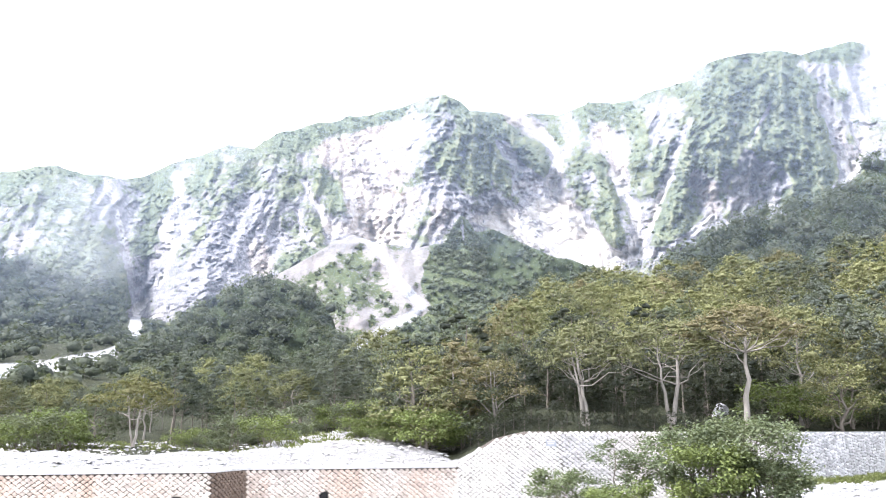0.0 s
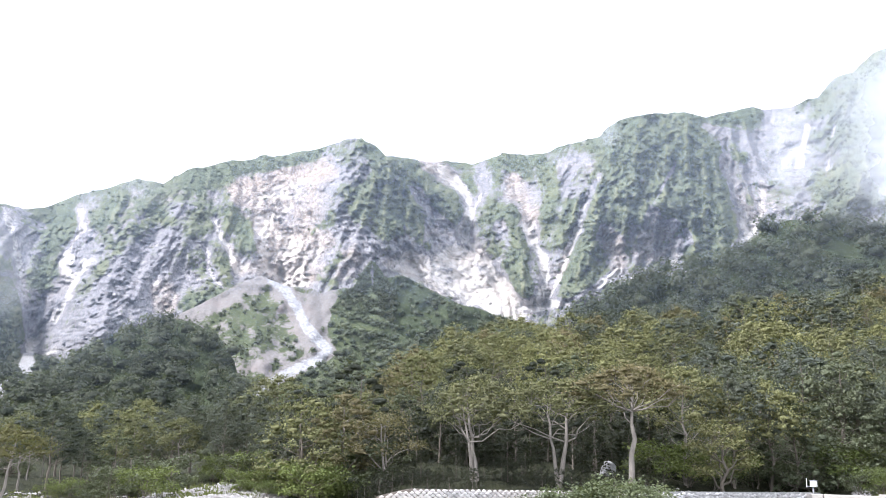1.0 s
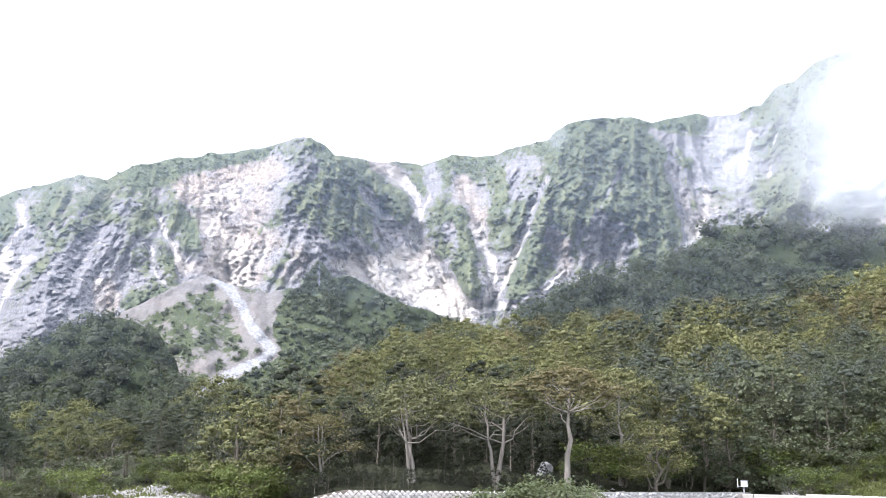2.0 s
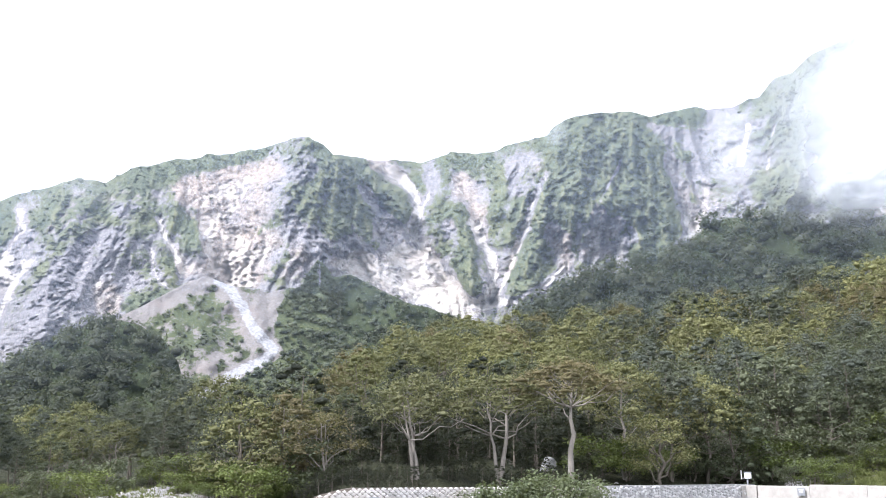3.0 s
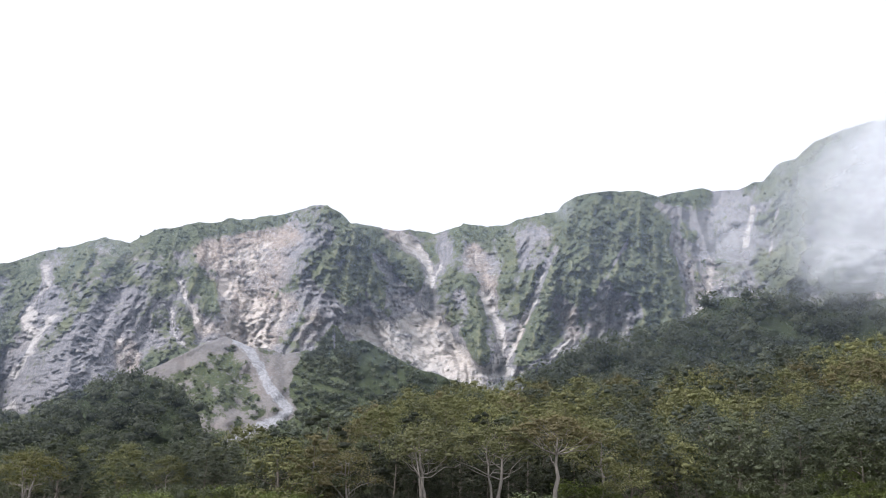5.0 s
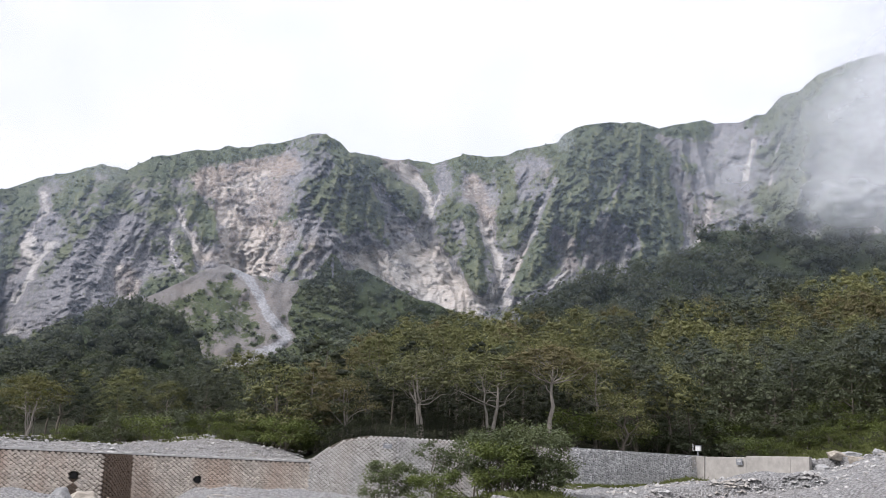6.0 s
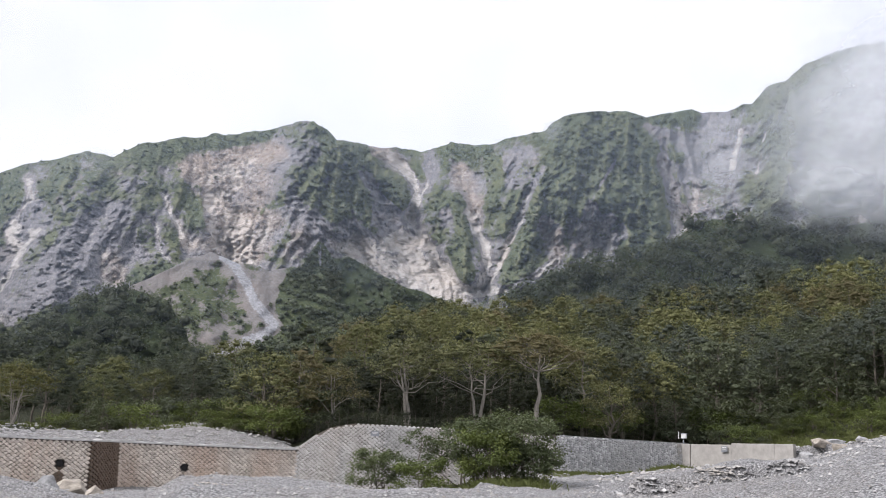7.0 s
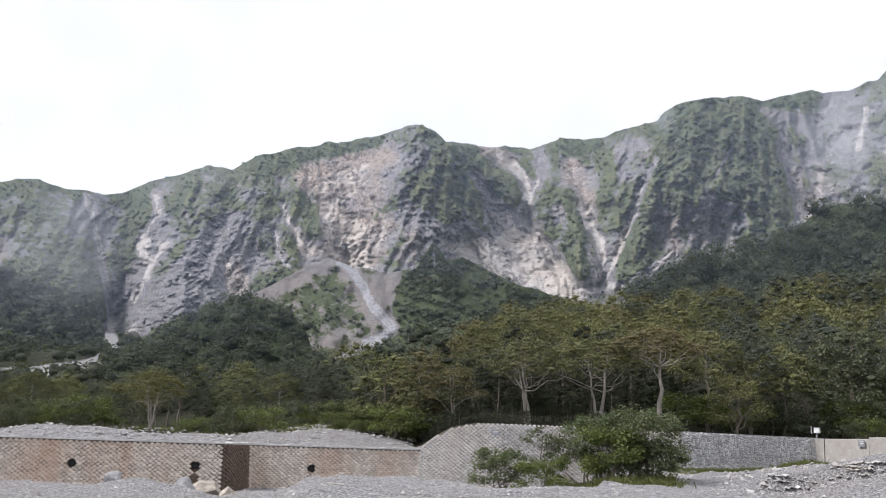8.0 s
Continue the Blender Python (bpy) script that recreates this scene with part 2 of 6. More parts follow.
def stone_material(name, a, b, stain, stain_scale=0.12):
    """Masonry: each stone has its own tone, with rusty runs down the face."""
    n = Nodes(name)
    own = n.math("ADD", n.node("ShaderNodeObjectInfo").outputs["Random"], n.node("ShaderNodeNewGeometry").outputs["Random Per Island"])
    own = n.math("FRACT", own)
    world_co = n.node("ShaderNodeNewGeometry").outputs["Position"]
    fine = n.noise(9.0, 5, 0.7, co=world_co)
    runs = n.noise(stain_scale, 4, 0.6, co=world_co, stretch=(3.0, 3.0, 0.35))
    colour = n.mix(own, a, b)
    colour = n.mix(n.math("MULTIPLY", n.band(runs, 0.42, 0.66), 0.75), colour, stain)
    colour = n.mix(n.math("MULTIPLY", n.band(fine, 0.45, 0.75), 0.5), colour, (0.20, 0.18, 0.16))
    n.bump(fine, 0.7, 0.03)
    return n.done(colour, 0.9, 0.2)


def plain_material(name, a, b, scale=2.0, rough=0.85, metal=0.0):
    n = Nodes(name)
    f = n.noise(scale, 6, 0.65)
    n.bump(f, 0.4, 0.03)
    n.bsdf.inputs["Metallic"].default_value = metal
    return n.done(n.mix(n.band(f, 0.3, 0.7), a, b), rough, 0.3)


def mist_material(name, tone, lo, hi, scale):
    """Drifting mist: white where dense, clear where the noise thins out."""
    n = Nodes(name)
    world_co = n.node("ShaderNodeNewGeometry").outputs["Position"]
    puff = n.noise(scale, 6, 0.6, co=world_co, stretch=(1, 1, 1.3))
    a = n.math("MULTIPLY", n.attr("veil"), n.band(puff, lo, hi))
    white = n.node("ShaderNodeBsdfDiffuse", Color=tone)
    through_it = n.node("ShaderNodeBsdfTranslucent", Color=tone)
    clear = n.node("ShaderNodeBsdfTransparent")
    body, veil = n.tree.nodes.new("ShaderNodeMixShader"), n.tree.nodes.new("ShaderNodeMixShader")
    body.inputs[0].default_value = 0.5
    n.tree.links.new(white.outputs[0], body.inputs[1])
    n.tree.links.new(through_it.outputs[0], body.inputs[2])
    n.put(veil.inputs[0], a)
    n.tree.links.new(clear.outputs[0], veil.inputs[1])
    n.tree.links.new(body.outputs[0], veil.inputs[2])
    n.tree.links.new(veil.outputs[0], n.out.inputs["Surface"])
    return n.mat


ROCK, SCREE, SOIL, GRAVEL = mountain_material(), scree_material(), soil_material(), gravel_material()
BARK_PALE = bark_material("pale_bark", (0.16, 0.145, 0.125), (0.31, 0.285, 0.25))
BARK_DARK = bark_material("dark_bark", (0.09, 0.08, 0.065), (0.20, 0.175, 0.145))
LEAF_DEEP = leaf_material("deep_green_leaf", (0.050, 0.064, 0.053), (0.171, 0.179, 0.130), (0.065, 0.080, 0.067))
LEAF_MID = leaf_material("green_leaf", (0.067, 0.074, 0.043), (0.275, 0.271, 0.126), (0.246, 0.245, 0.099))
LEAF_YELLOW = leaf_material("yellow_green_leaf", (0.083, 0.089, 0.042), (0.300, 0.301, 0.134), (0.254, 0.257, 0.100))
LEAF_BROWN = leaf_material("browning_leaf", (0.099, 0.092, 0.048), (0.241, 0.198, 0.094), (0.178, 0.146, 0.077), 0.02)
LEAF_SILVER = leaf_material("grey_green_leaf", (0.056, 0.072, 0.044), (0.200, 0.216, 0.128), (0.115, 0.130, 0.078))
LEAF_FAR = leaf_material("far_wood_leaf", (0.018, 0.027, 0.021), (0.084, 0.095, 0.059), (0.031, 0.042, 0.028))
# undergrowth leaves, with the shade under the canopy put into their colour
LEAF_SHADED = leaf_material("shaded_understory_leaf", (0.024, 0.030, 0.025), (0.080, 0.088, 0.056), (0.034, 0.040, 0.032))
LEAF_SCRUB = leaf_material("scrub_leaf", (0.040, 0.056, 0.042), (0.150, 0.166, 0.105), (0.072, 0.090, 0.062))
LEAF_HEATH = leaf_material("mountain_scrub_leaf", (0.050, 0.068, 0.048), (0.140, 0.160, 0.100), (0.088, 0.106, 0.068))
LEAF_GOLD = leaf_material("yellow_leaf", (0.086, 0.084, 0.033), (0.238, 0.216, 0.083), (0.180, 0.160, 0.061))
MASONRY = stone_material("masonry_stone", (0.47, 0.42, 0.365), (0.70, 0.635, 0.56), (0.50, 0.355, 0.265))
RUBBLE = stone_material("rubble_stone", (0.30, 0.30, 0.30), (0.62, 0.62, 0.615), (0.36, 0.36, 0.35))
MORTAR = plain_material("mortar", (0.085, 0.072, 0.060), (0.15, 0.13, 0.11), 4.0)
MIST = mist_material("mist", (0.74, 0.76, 0.79), 0.30, 0.66, 0.022)
# bluish tint of the added sheets that paint the haze
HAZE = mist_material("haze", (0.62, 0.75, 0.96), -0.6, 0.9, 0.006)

# ---------------------------------------------------------------- mountain
def stroke(f, pts, width, veg=0.0, pale=0.0, warm=0.0, cut=0.0, rag=1.0):
    """Cuts (or, with a negative cut, raises) the face along pts (azimuth, height) and changes what covers it there."""
    reach = 3.2 * width + 0.6
    lo, hi = np.searchsorted(f["az"][0], [min(p[0] for p in pts) - reach, max(p[0] for p in pts) + reach])
    cols = slice(int(lo), int(hi))
    d, t = from_line(f["az"][:, cols], f["el"][:, cols], pts)
    d = np.maximum(0, d + rag * (width + 0.08) * (1.5 * (f["wob"][:, cols] - 0.5) + 1.0 * f["speck"][:, cols]))
    k = np.exp(-np.clip(d / width, 0, 5) ** 3)
    f["veg"][:, cols] += 1.05 * veg * k
    f["pale"][:, cols] += 1.4 * pale * k
    f["warm"][:, cols] += warm * k
    if cut:
        f["r"][:, cols] += 0.75 * cut * np.exp(-np.clip(d / (1.7 * width), 0, 5) ** 1.4) * (0.5 + 0.5 * t)


def build_mountain():
    cols = np.concatenate([np.linspace(-80, -30, 40), np.arange(-29.8, 38, 0.1), np.linspace(38.2, 85, 40)])
    rows = np.concatenate([np.linspace(0, 1, 270), np.linspace(1.02, 1.5, 10)])
    crest = [(-80, 5), (-50, 10), (-32, 13.0)] + [(-26.78, 14.07), (-25.93, 14.39), (-24.88, 14.55), (-24.25, 14.38), (-22.81, 14.15), (-22.2, 14.3), (-21.22, 14.09)] + [(-19.98, 14.4), (-18.16, 15.43), (-16.82, 15.85), (-15.32, 16.55), (-14.68, 16.58), (-13.68, 16.47), (-12.09, 17.54), (-11.16, 17.71), (-9.85, 18.19), (-8.65, 18.32), (-7.82, 18.69), (-6.76, 18.72), (-5.73, 19.08), (-4.32, 19.3), (-3.27, 19.72), (-2.39, 20.05), (-1.66, 20.08), (-0.7, 19.61), (-0.11, 19.11), (1.56, 18.96), (2.87, 18.77), (3.78, 18.93), (5.47, 18.71), (6.93, 19.16), (7.55, 19.43), (8.97, 19.24), (10.26, 19.38), (10.99, 19.74), (12.28, 20.01), (13.57, 20.23), (14.03, 20.78), (14.84, 21.19), (16.85, 21.41), (18.84, 21.36), (20.09, 20.92), (20.98, 21.12), (22.91, 21.33), (23.6, 21.06), (25.15, 21.07), (26.1, 21.39), (26.57, 21.36), (27.48, 22.33), (28.55, 22.55), (29.73, 23.39), (31.85, 23.93), (33.99, 24.1)] + [(45, 22), (85, 8)]
    az, s = np.meshgrid(cols, rows)
    top = np.interp(cols, [c[0] for c in crest], [c[1] for c in crest]) + 0.26 * (fbm(cols * 2.2, 0.5, 5, 40, 0.65) - 0.5)
    front = np.minimum(s, 1)
    el = 2.5 + (top[None, :] - 2.5) * front
    wob = fbm(az * 1.3, el * 1.3, 4, 3, 0.6)
    f = {"az": az, "el": el, "wob": wob, "speck": fbm(az * 5, el * 6, 4, 5, 0.7) - 0.5}
    far = np.interp(cols, [-80, -30, -22, -19.5, -16, -8, 0, 5, 9, 16, 24, 30, 40, 85], [620, 560, 540, 560, 500, 500, 470, 500, 490, 450, 470, 440, 400, 600])
    near = np.interp(cols, [-80, -30, -24, -19.5, -16, -8, 10, 24, 30, 85], [420, 380, 340, 420, 310, 305, 310, 300, 290, 420])
    f["r"] = near[None, :] + (far - near)[None, :] * front**1.15
    # ribs and crags of the bare rock, along the fall lines
    lean = np.interp(az, [-30, -20, -15, -11, -8, -5, -2, 0, 3, 6, 9, 11, 14, 17, 20, 23, 27], [0.4, 0.5, 0.55, 0.3, -0.1, 0.0, 0.45, 0.25, -0.7, -0.5, -0.1, 0.5, 0.4, 0.2, -0.1, -0.4, 0.3])
    warp = 1.1 * (fbm(az * 0.3, el * 0.3, 3, 13) - 0.5) + 0.7 * (wob - 0.5)
    flow = az - lean * (el - 12) * 0.9 + warp
    hold = np.clip((1.03 - front) * 6, 0.15, 1)
    ribs = ridged(flow * 0.62, el * 0.16, 5, 21, 0.6)
    small = ridged(flow * 2.3, el * 0.8 + warp, 5, 31, 0.68)
    crag = ridged(az * 3.6 - 1.2 * el, el * 3.2 + az * 0.7, 5, 41, 0.72)
    ledge = fbm(az * 0.9, el * 3.2 + 1.2 * warp, 4, 43, 0.6) - 0.5
    f["r"] += hold * (24 * (0.55 - ribs) + 4.0 * (0.6 - small) + 1.0 * (0.6 - crag) + 1.2 * ledge)
    f["r"] += 0.9 * (fbm(az * 10, el * 12, 3, 51, 0.7) - 0.5)
    f["veg"] = 0.37 + 0.07 * step(3, 6, az) + 0.5 * (ribs - 0.55) + 0.75 * (fbm(az * 0.8, el * 1.0, 5, 61, 0.65) - 0.5) - 0.35 * (crag - 0.55) + 0.2 * step(0.9, 1.0, front)
    f["pale"] = 0.15 - 0.5 * (ribs - 0.5) - 0.35 * (small - 0.5) + 0.5 * ledge
    f["warm"] = 0.25 + 0.8 * (fbm(az * 0.35, el * 0.5, 4, 67) - 0.5)
    # side valley: two dark walls and the ravine between them
    stroke(f, [(-26.11, 13.46), (-24.7, 11.88), (-23.65, 10.7), (-22.63, 9.83)], 1.5, 0.16, -0.25, -0.5, -14)
    stroke(f, [(-24.83, 7.98), (-22.97, 7.5), (-21.31, 6.33)], 1.7, 0.5, -0.4, -0.3, -10)
    stroke(f, [(-23.01, 10.44), (-21.75, 8.93), (-20.83, 7.69)], 0.8, 0.2, -0.4, -0.4, -8)
    stroke(f, [(-22.17, 14.01), (-21.4, 12.28), (-20.9, 10.67), (-20.31, 8.73), (-19.94, 6.93)], 0.20, -0.4, 0.4, 0, 12)
    stroke(f, [(-20.05, 13.77), (-19.36, 11.83), (-19.66, 10.12)], 0.75, 0.25, -0.15, 0, -8)
    stroke(f, [(-18.15, 14.49), (-17.84, 13.68), (-18.37, 12.44), (-18.83, 11.48)], 0.26, -0.4, 0.5, 0.2, 6)
    stroke(f, [(-17.1, 11.65), (-18.03, 10.27), (-18.36, 9.06), (-18.89, 7.85), (-19.65, 6.92)], 0.30, -0.5, 0.55, 0, 15)
    stroke(f, [(-18.31, 11.77), (-18.71, 11.22), (-18.34, 10.75)], 0.30, -0.4, 0.5, 0.2, 3)
    stroke(f, [(-19.74, 7.78), (-18.6, 7.54)], 0.5, -0.2, -0.5, -0.4, 6)
    stroke(f, [(-19.9, 6.6), (-19.69, 5.79), (-19.47, 5.21)], 0.34, -0.9, 0.95, -0.3, 3)
    stroke(f, [(-18.94, 6.18), (-18.18, 6.56)], 0.45, -0.5, 0.35, -0.2, 2)
    stroke(f, [(-18.38, 5.38), (-16.55, 6.51), (-14.68, 7.75)], 0.45, 0.45, -0.2, 0, -2)
    stroke(f, [(-16.57, 13.81), (-15.83, 14.91), (-13.98, 15.44)], 0.9, 0.16, 0.0, 0.2, -4)
    # the grey buttress beside it
    stroke(f, [(-14.32, 12.54), (-15.82, 10.69), (-16.92, 8.59), (-17.34, 7.25)], 0.9, -0.22, -0.12, -0.45, -26)
    stroke(f, [(-13.88, 11.59), (-14.42, 9.53), (-15.18, 8.13)], 1.0, -0.25, -0.05, -0.4, -18)
    stroke(f, [(-13.6, 14.48), (-15.74, 12.52), (-16.66, 11.24)], 0.55, 0.38, -0.3, -0.2, -12)
    stroke(f, [(-12.53, 15.13), (-12.57, 14.11), (-13.09, 13.03)], 0.55, -0.12, 0.15, -0.6, -4)
    stroke(f, [(-13.6, 10.63), (-13.24, 9.16)], 0.24, -0.4, 0.4, 0.4, 8)
    stroke(f, [(-13.17, 11.01), (-12.42, 10.09), (-12.66, 9.39)], 0.5, -0.25, 0.22, 0.5, 4)
    stroke(f, [(-11.56, 9.68), (-10.3, 10.14), (-9.35, 10.58)], 0.45, 0.40, -0.2, 0.1, -3)
    stroke(f, [(-11.26, 12.75), (-10.81, 11.79), (-10.57, 11.13)], 0.5, 0.26, -0.3, 0, -10)
    stroke(f, [(-9.58, 12.09), (-9.28, 11.44)], 0.45, 0.30, -0.2, 0, -8)
    stroke(f, [(-10.67, 12.82), (-10.4, 11.66), (-10.07, 11.08), (-9.29, 10.62)], 0.15, -0.4, 0.5, 0.2, 8)
    stroke(f, [(-10.48, 14.72), (-9.96, 13.69), (-9.4, 12.93), (-9.08, 12.15), (-8.9, 11.41)], 0.15, -0.4, 0.5, 0.2, 8)
    # green shoulder along the crest
    stroke(f, [(-11.89, 16.73), (-10.78, 17.32), (-9.13, 17.88), (-7.43, 18.3), (-5.7, 18.71), (-4.64, 18.89)], 0.55, 0.42, -0.3, -0.1, -5)
    stroke(f, [(-10.71, 16.72), (-9.96, 16.14), (-10.52, 15.05)], 0.7, 0.28, -0.25, -0.1, -8)
    stroke(f, [(-9.29, 14.69), (-8.38, 14.21)], 0.55, 0.38, -0.2, 0.2, -5)
    stroke(f, [(-11.3, 14.61), (-11.35, 13.59)], 0.6, 0.22, -0.2, -0.2, -6)
    stroke(f, [(-19, 13.83), (-18.55, 12.76)], 0.7, 0.26, -0.2, 0, -6)
    stroke(f, [(-16.37, 14.9), (-16.88, 14), (-15.67, 14.34)], 0.6, 0.22, -0.1, 0.1, -6)
    # the broad bare bowl under the middle peak
    stroke(f, [(-9.16, 16.58), (-7.31, 17.22), (-5.6, 17.75), (-3.85, 18.14)], 0.75, -0.30, 0.12, 0.65, 10)
    stroke(f, [(-8.95, 16.27), (-7.99, 15.35), (-7.58, 14.71)], 0.5, -0.28, 0.22, 0.5, 6)
    stroke(f, [(-6.89, 16.51), (-7.1, 15.11), (-6.41, 13.45), (-6.07, 11.75)], 0.95, -0.38, 0.32, 0.45, 16)
    stroke(f, [(-5.32, 16.68), (-5.16, 14.96), (-5.31, 12.87), (-5.68, 11.27)], 0.85, -0.34, 0.26, 0.42, 10)
    stroke(f, [(-3.81, 13.7), (-4.38, 12.25), (-5.01, 11.5)], 0.75, -0.34, 0.30, 0.35, 6)
    stroke(f, [(-3.83, 17.87), (-4.06, 16.46), (-4.33, 15.57)], 0.75, -0.26, 0.04, 0.25, 4)
    stroke(f, [(-8.65, 11.85), (-7.64, 11.95), (-6.93, 11.67)], 0.55, -0.28, 0.36, 0.45, 4)
    stroke(f, [(-7.88, 14.33), (-7.39, 13.87), (-7.5, 13), (-6.93, 12.02), (-6.19, 11.22)], 0.20, -0.5, 0.65, 0.2, 8)
    stroke(f, [(-6.07, 11.75), (-5.66, 11.03), (-5.29, 10.78)], 0.42, -0.6, 0.6, 0, 5)
    stroke(f, [(-4.58, 14.39), (-3.89, 14.67), (-3.42, 15.3)], 0.42, 0.42, -0.35, 0, -10)
    stroke(f, [(-8.62, 13.22), (-7.77, 13.24)], 0.45, 0.22, -0.35, 0, -8)
    stroke(f, [(-4.15, 11.58), (-3.31, 12), (-2.83, 12.56)], 0.38, 0.34, -0.25, 0.1, -7)
    stroke(f, [(-3.57, 10.93), (-2.89, 11.26)], 0.3, 0.25, -0.2, 0.1, -4)
    # the middle peak
    stroke(f, [(-1.83, 19.96), (-2.47, 18.87), (-3.23, 17.23)], 0.75, -0.06, -0.22, -0.45, -22)
    stroke(f, [(-1.26, 19.67), (-0.26, 18.71), (0.74, 17.57)], 0.75, 0.34, -0.3, -0.3, -26)
    stroke(f, [(-0.24, 18.37), (-1.05, 17.08), (-1.92, 15.78)], 0.65, 0.42, -0.3, -0.1, -16)
    stroke(f, [(0.22, 17.18), (0.32, 15.79), (0.05, 14.54)], 1.05, 0.44, -0.35, -0.1, -20)
    stroke(f, [(1.38, 16.22), (1.84, 14.84)], 0.7, 0.36, -0.35, -0.1, -16)
    stroke(f, [(0.66, 18.68), (2.38, 17.69), (3.73, 16.72), (4.71, 15.72)], 0.50, 0.42, -0.3, 0, -22)
    stroke(f, [(3.22, 16.16), (4.19, 15.16)], 0.55, 0.30, -0.25, 0, -12)
    stroke(f, [(1.61, 17.18), (2.17, 16.45), (3.25, 15.71), (4.71, 14.48)], 0.13, -0.4, 0.40, 0, 6)
    stroke(f, [(0.72, 17.82), (0.03, 17.24)], 0.12, -0.4, 0.40, 0, 3)
    stroke(f, [(2.55, 14.01), (2.87, 15.79)], 0.16, -0.3, 0.25, 0, 4)
    # dark cliffs above the apron of debris
    stroke(f, [(-3.05, 15.16), (-2.43, 14.17), (-1.34, 13.91), (-0.42, 13.63)], 0.70, -0.14, -0.26, -0.3, -5)
    stroke(f, [(0.13, 13.49), (1.55, 13.76), (3.01, 13.68), (5, 13.79)], 0.50, -0.10, -0.34, -0.4, -5)
    stroke(f, [(-1.96, 12.81), (-2.61, 12.05)], 0.6, -0.15, 0.10, 0.35, 2)
    stroke(f, [(0.2, 12.62), (1.32, 11.99)], 0.35, -0.2, 0.25, 0.3, 2)
    # the apron itself
    stroke(f, [(1.65, 12.36), (3.87, 11.43), (5.71, 10.65), (7.54, 10.03)], 0.85, -0.5, 0.50, 0.32, 6)
    stroke(f, [(3.76, 13.2), (5.27, 12.22), (6.77, 11.05), (8.25, 10.06)], 0.95, -0.5, 0.46, 0.3, 6)
    stroke(f, [(4.29, 13.4), (5.04, 13.09)], 0.5, -0.4, 0.45, 0.35, 2)
    stroke(f, [(1.61, 12.89), (2.35, 12.58)], 0.4, -0.3, 0.40, 0.3, 2)
    # ravines right of the peak
    stroke(f, [(2.51, 18.54), (3.45, 18.28), (4.03, 17.97)], 0.42, -0.36, 0.34, 0.40, 6)
    stroke(f, [(4.03, 17.97), (5, 17.14), (5.34, 16.28), (4.93, 15.03), (5.25, 13.91), (6.51, 12.63), (7.48, 11.26), (8.68, 10.07)], 0.24, -0.6, 0.62, 0.1, 17)
    stroke(f, [(5.94, 16.66), (5.51, 15.76), (5.07, 14.5)], 0.16, -0.4, 0.45, 0, 6)
    stroke(f, [(5.97, 18.25), (6.27, 17.56)], 0.45, -0.24, 0.15, -0.1, 5)
    stroke(f, [(5.14, 17.85), (5.55, 17.17)], 0.35, 0.34, -0.2, 0.1, -5)
    stroke(f, [(7.13, 18.93), (7.01, 17.59), (6.71, 16.17), (6.31, 14.57)], 0.50, 0.26, -0.25, -0.1, -16)
    stroke(f, [(7.01, 13.71), (6.49, 13.16)], 0.5, 0.32, -0.2, 0.1, -5)
    stroke(f, [(7.55, 19.29), (7.89, 18.5), (8.43, 18.77), (9.17, 18.9)], 0.40, 0.34, -0.2, 0.1, -6)
    stroke(f, [(8, 17.63), (8.52, 16.6), (9.12, 15.39), (9.46, 14.34)], 0.58, -0.38, 0.22, 0.40, 13)
    stroke(f, [(8.59, 15.01), (9.17, 14.15), (9.86, 13.12), (10.06, 11.71), (9.89, 10.37)], 0.28, -0.7, 0.78, 0.1, 17)
    stroke(f, [(8.08, 15.88), (8.27, 14.83), (8.49, 13.07), (8.62, 11.66), (8.72, 10.89)], 0.46, 0.62, -0.5, -0.1, -30)
    stroke(f, [(8.07, 12.7), (8.74, 11.31)], 0.55, 0.5, -0.4, -0.1, -12)
    stroke(f, [(9.73, 18.74), (10.31, 18.06)], 0.55, 0.30, -0.1, 0.2, -4)
    stroke(f, [(10.87, 17.72), (10.37, 16.3), (10.22, 15.42)], 0.40, 0.30, -0.25, 0, -12)
    stroke(f, [(10.04, 15.24), (9.96, 14.36)], 0.38, 0.38, -0.3, 0, -8)
    stroke(f, [(11.22, 18.43), (12.12, 19.07), (12.68, 18.8)], 0.62, -0.22, 0.10, 0.15, 4)
    stroke(f, [(11.84, 16.17), (11.5, 15.1), (10.99, 14.21)], 0.42, 0.34, -0.2, 0.1, -9)
    stroke(f, [(13.51, 17.9), (12.74, 16.53), (12.06, 14.76), (11.21, 12.81), (10.64, 11.38), (9.96, 10.3)], 0.22, -0.55, 0.55, 0.1, 15)
    stroke(f, [(11.88, 14.59), (12.24, 14.66)], 0.30, -0.5, 0.55, 0, 2)
    stroke(f, [(11.55, 13.52), (11.05, 12.1)], 0.38, 0.10, 0.1, 0.4, 2)
    stroke(f, [(9.85, 10.47), (11.11, 10.27), (8.61, 10.18)], 0.32, -0.6, 0.55, -0.3, 2)
    stroke(f, [(9.65, 10.99), (9.31, 10.63)], 0.4, -0.4, 0.45, 0, 1)
    # the broad green dome and its spurs
    stroke(f, [(14.12, 20.37), (13.96, 18.81), (13.27, 17.06), (12.77, 15.31)], 0.55, 0.46, -0.35, -0.1, -20)
    stroke(f, [(12.61, 14.43), (12.28, 13.19), (11.96, 11.77), (11.62, 10.99)], 0.62, 0.52, -0.45, -0.1, -28)
    stroke(f, [(13, 13.2), (12.68, 11.44)], 0.5, 0.35, -0.3, -0.1, -12)
    stroke(f, [(15.94, 21.05), (15.23, 19.16), (14.54, 17.42), (14.03, 15.68)], 0.85, 0.50, -0.4, -0.1, -26)
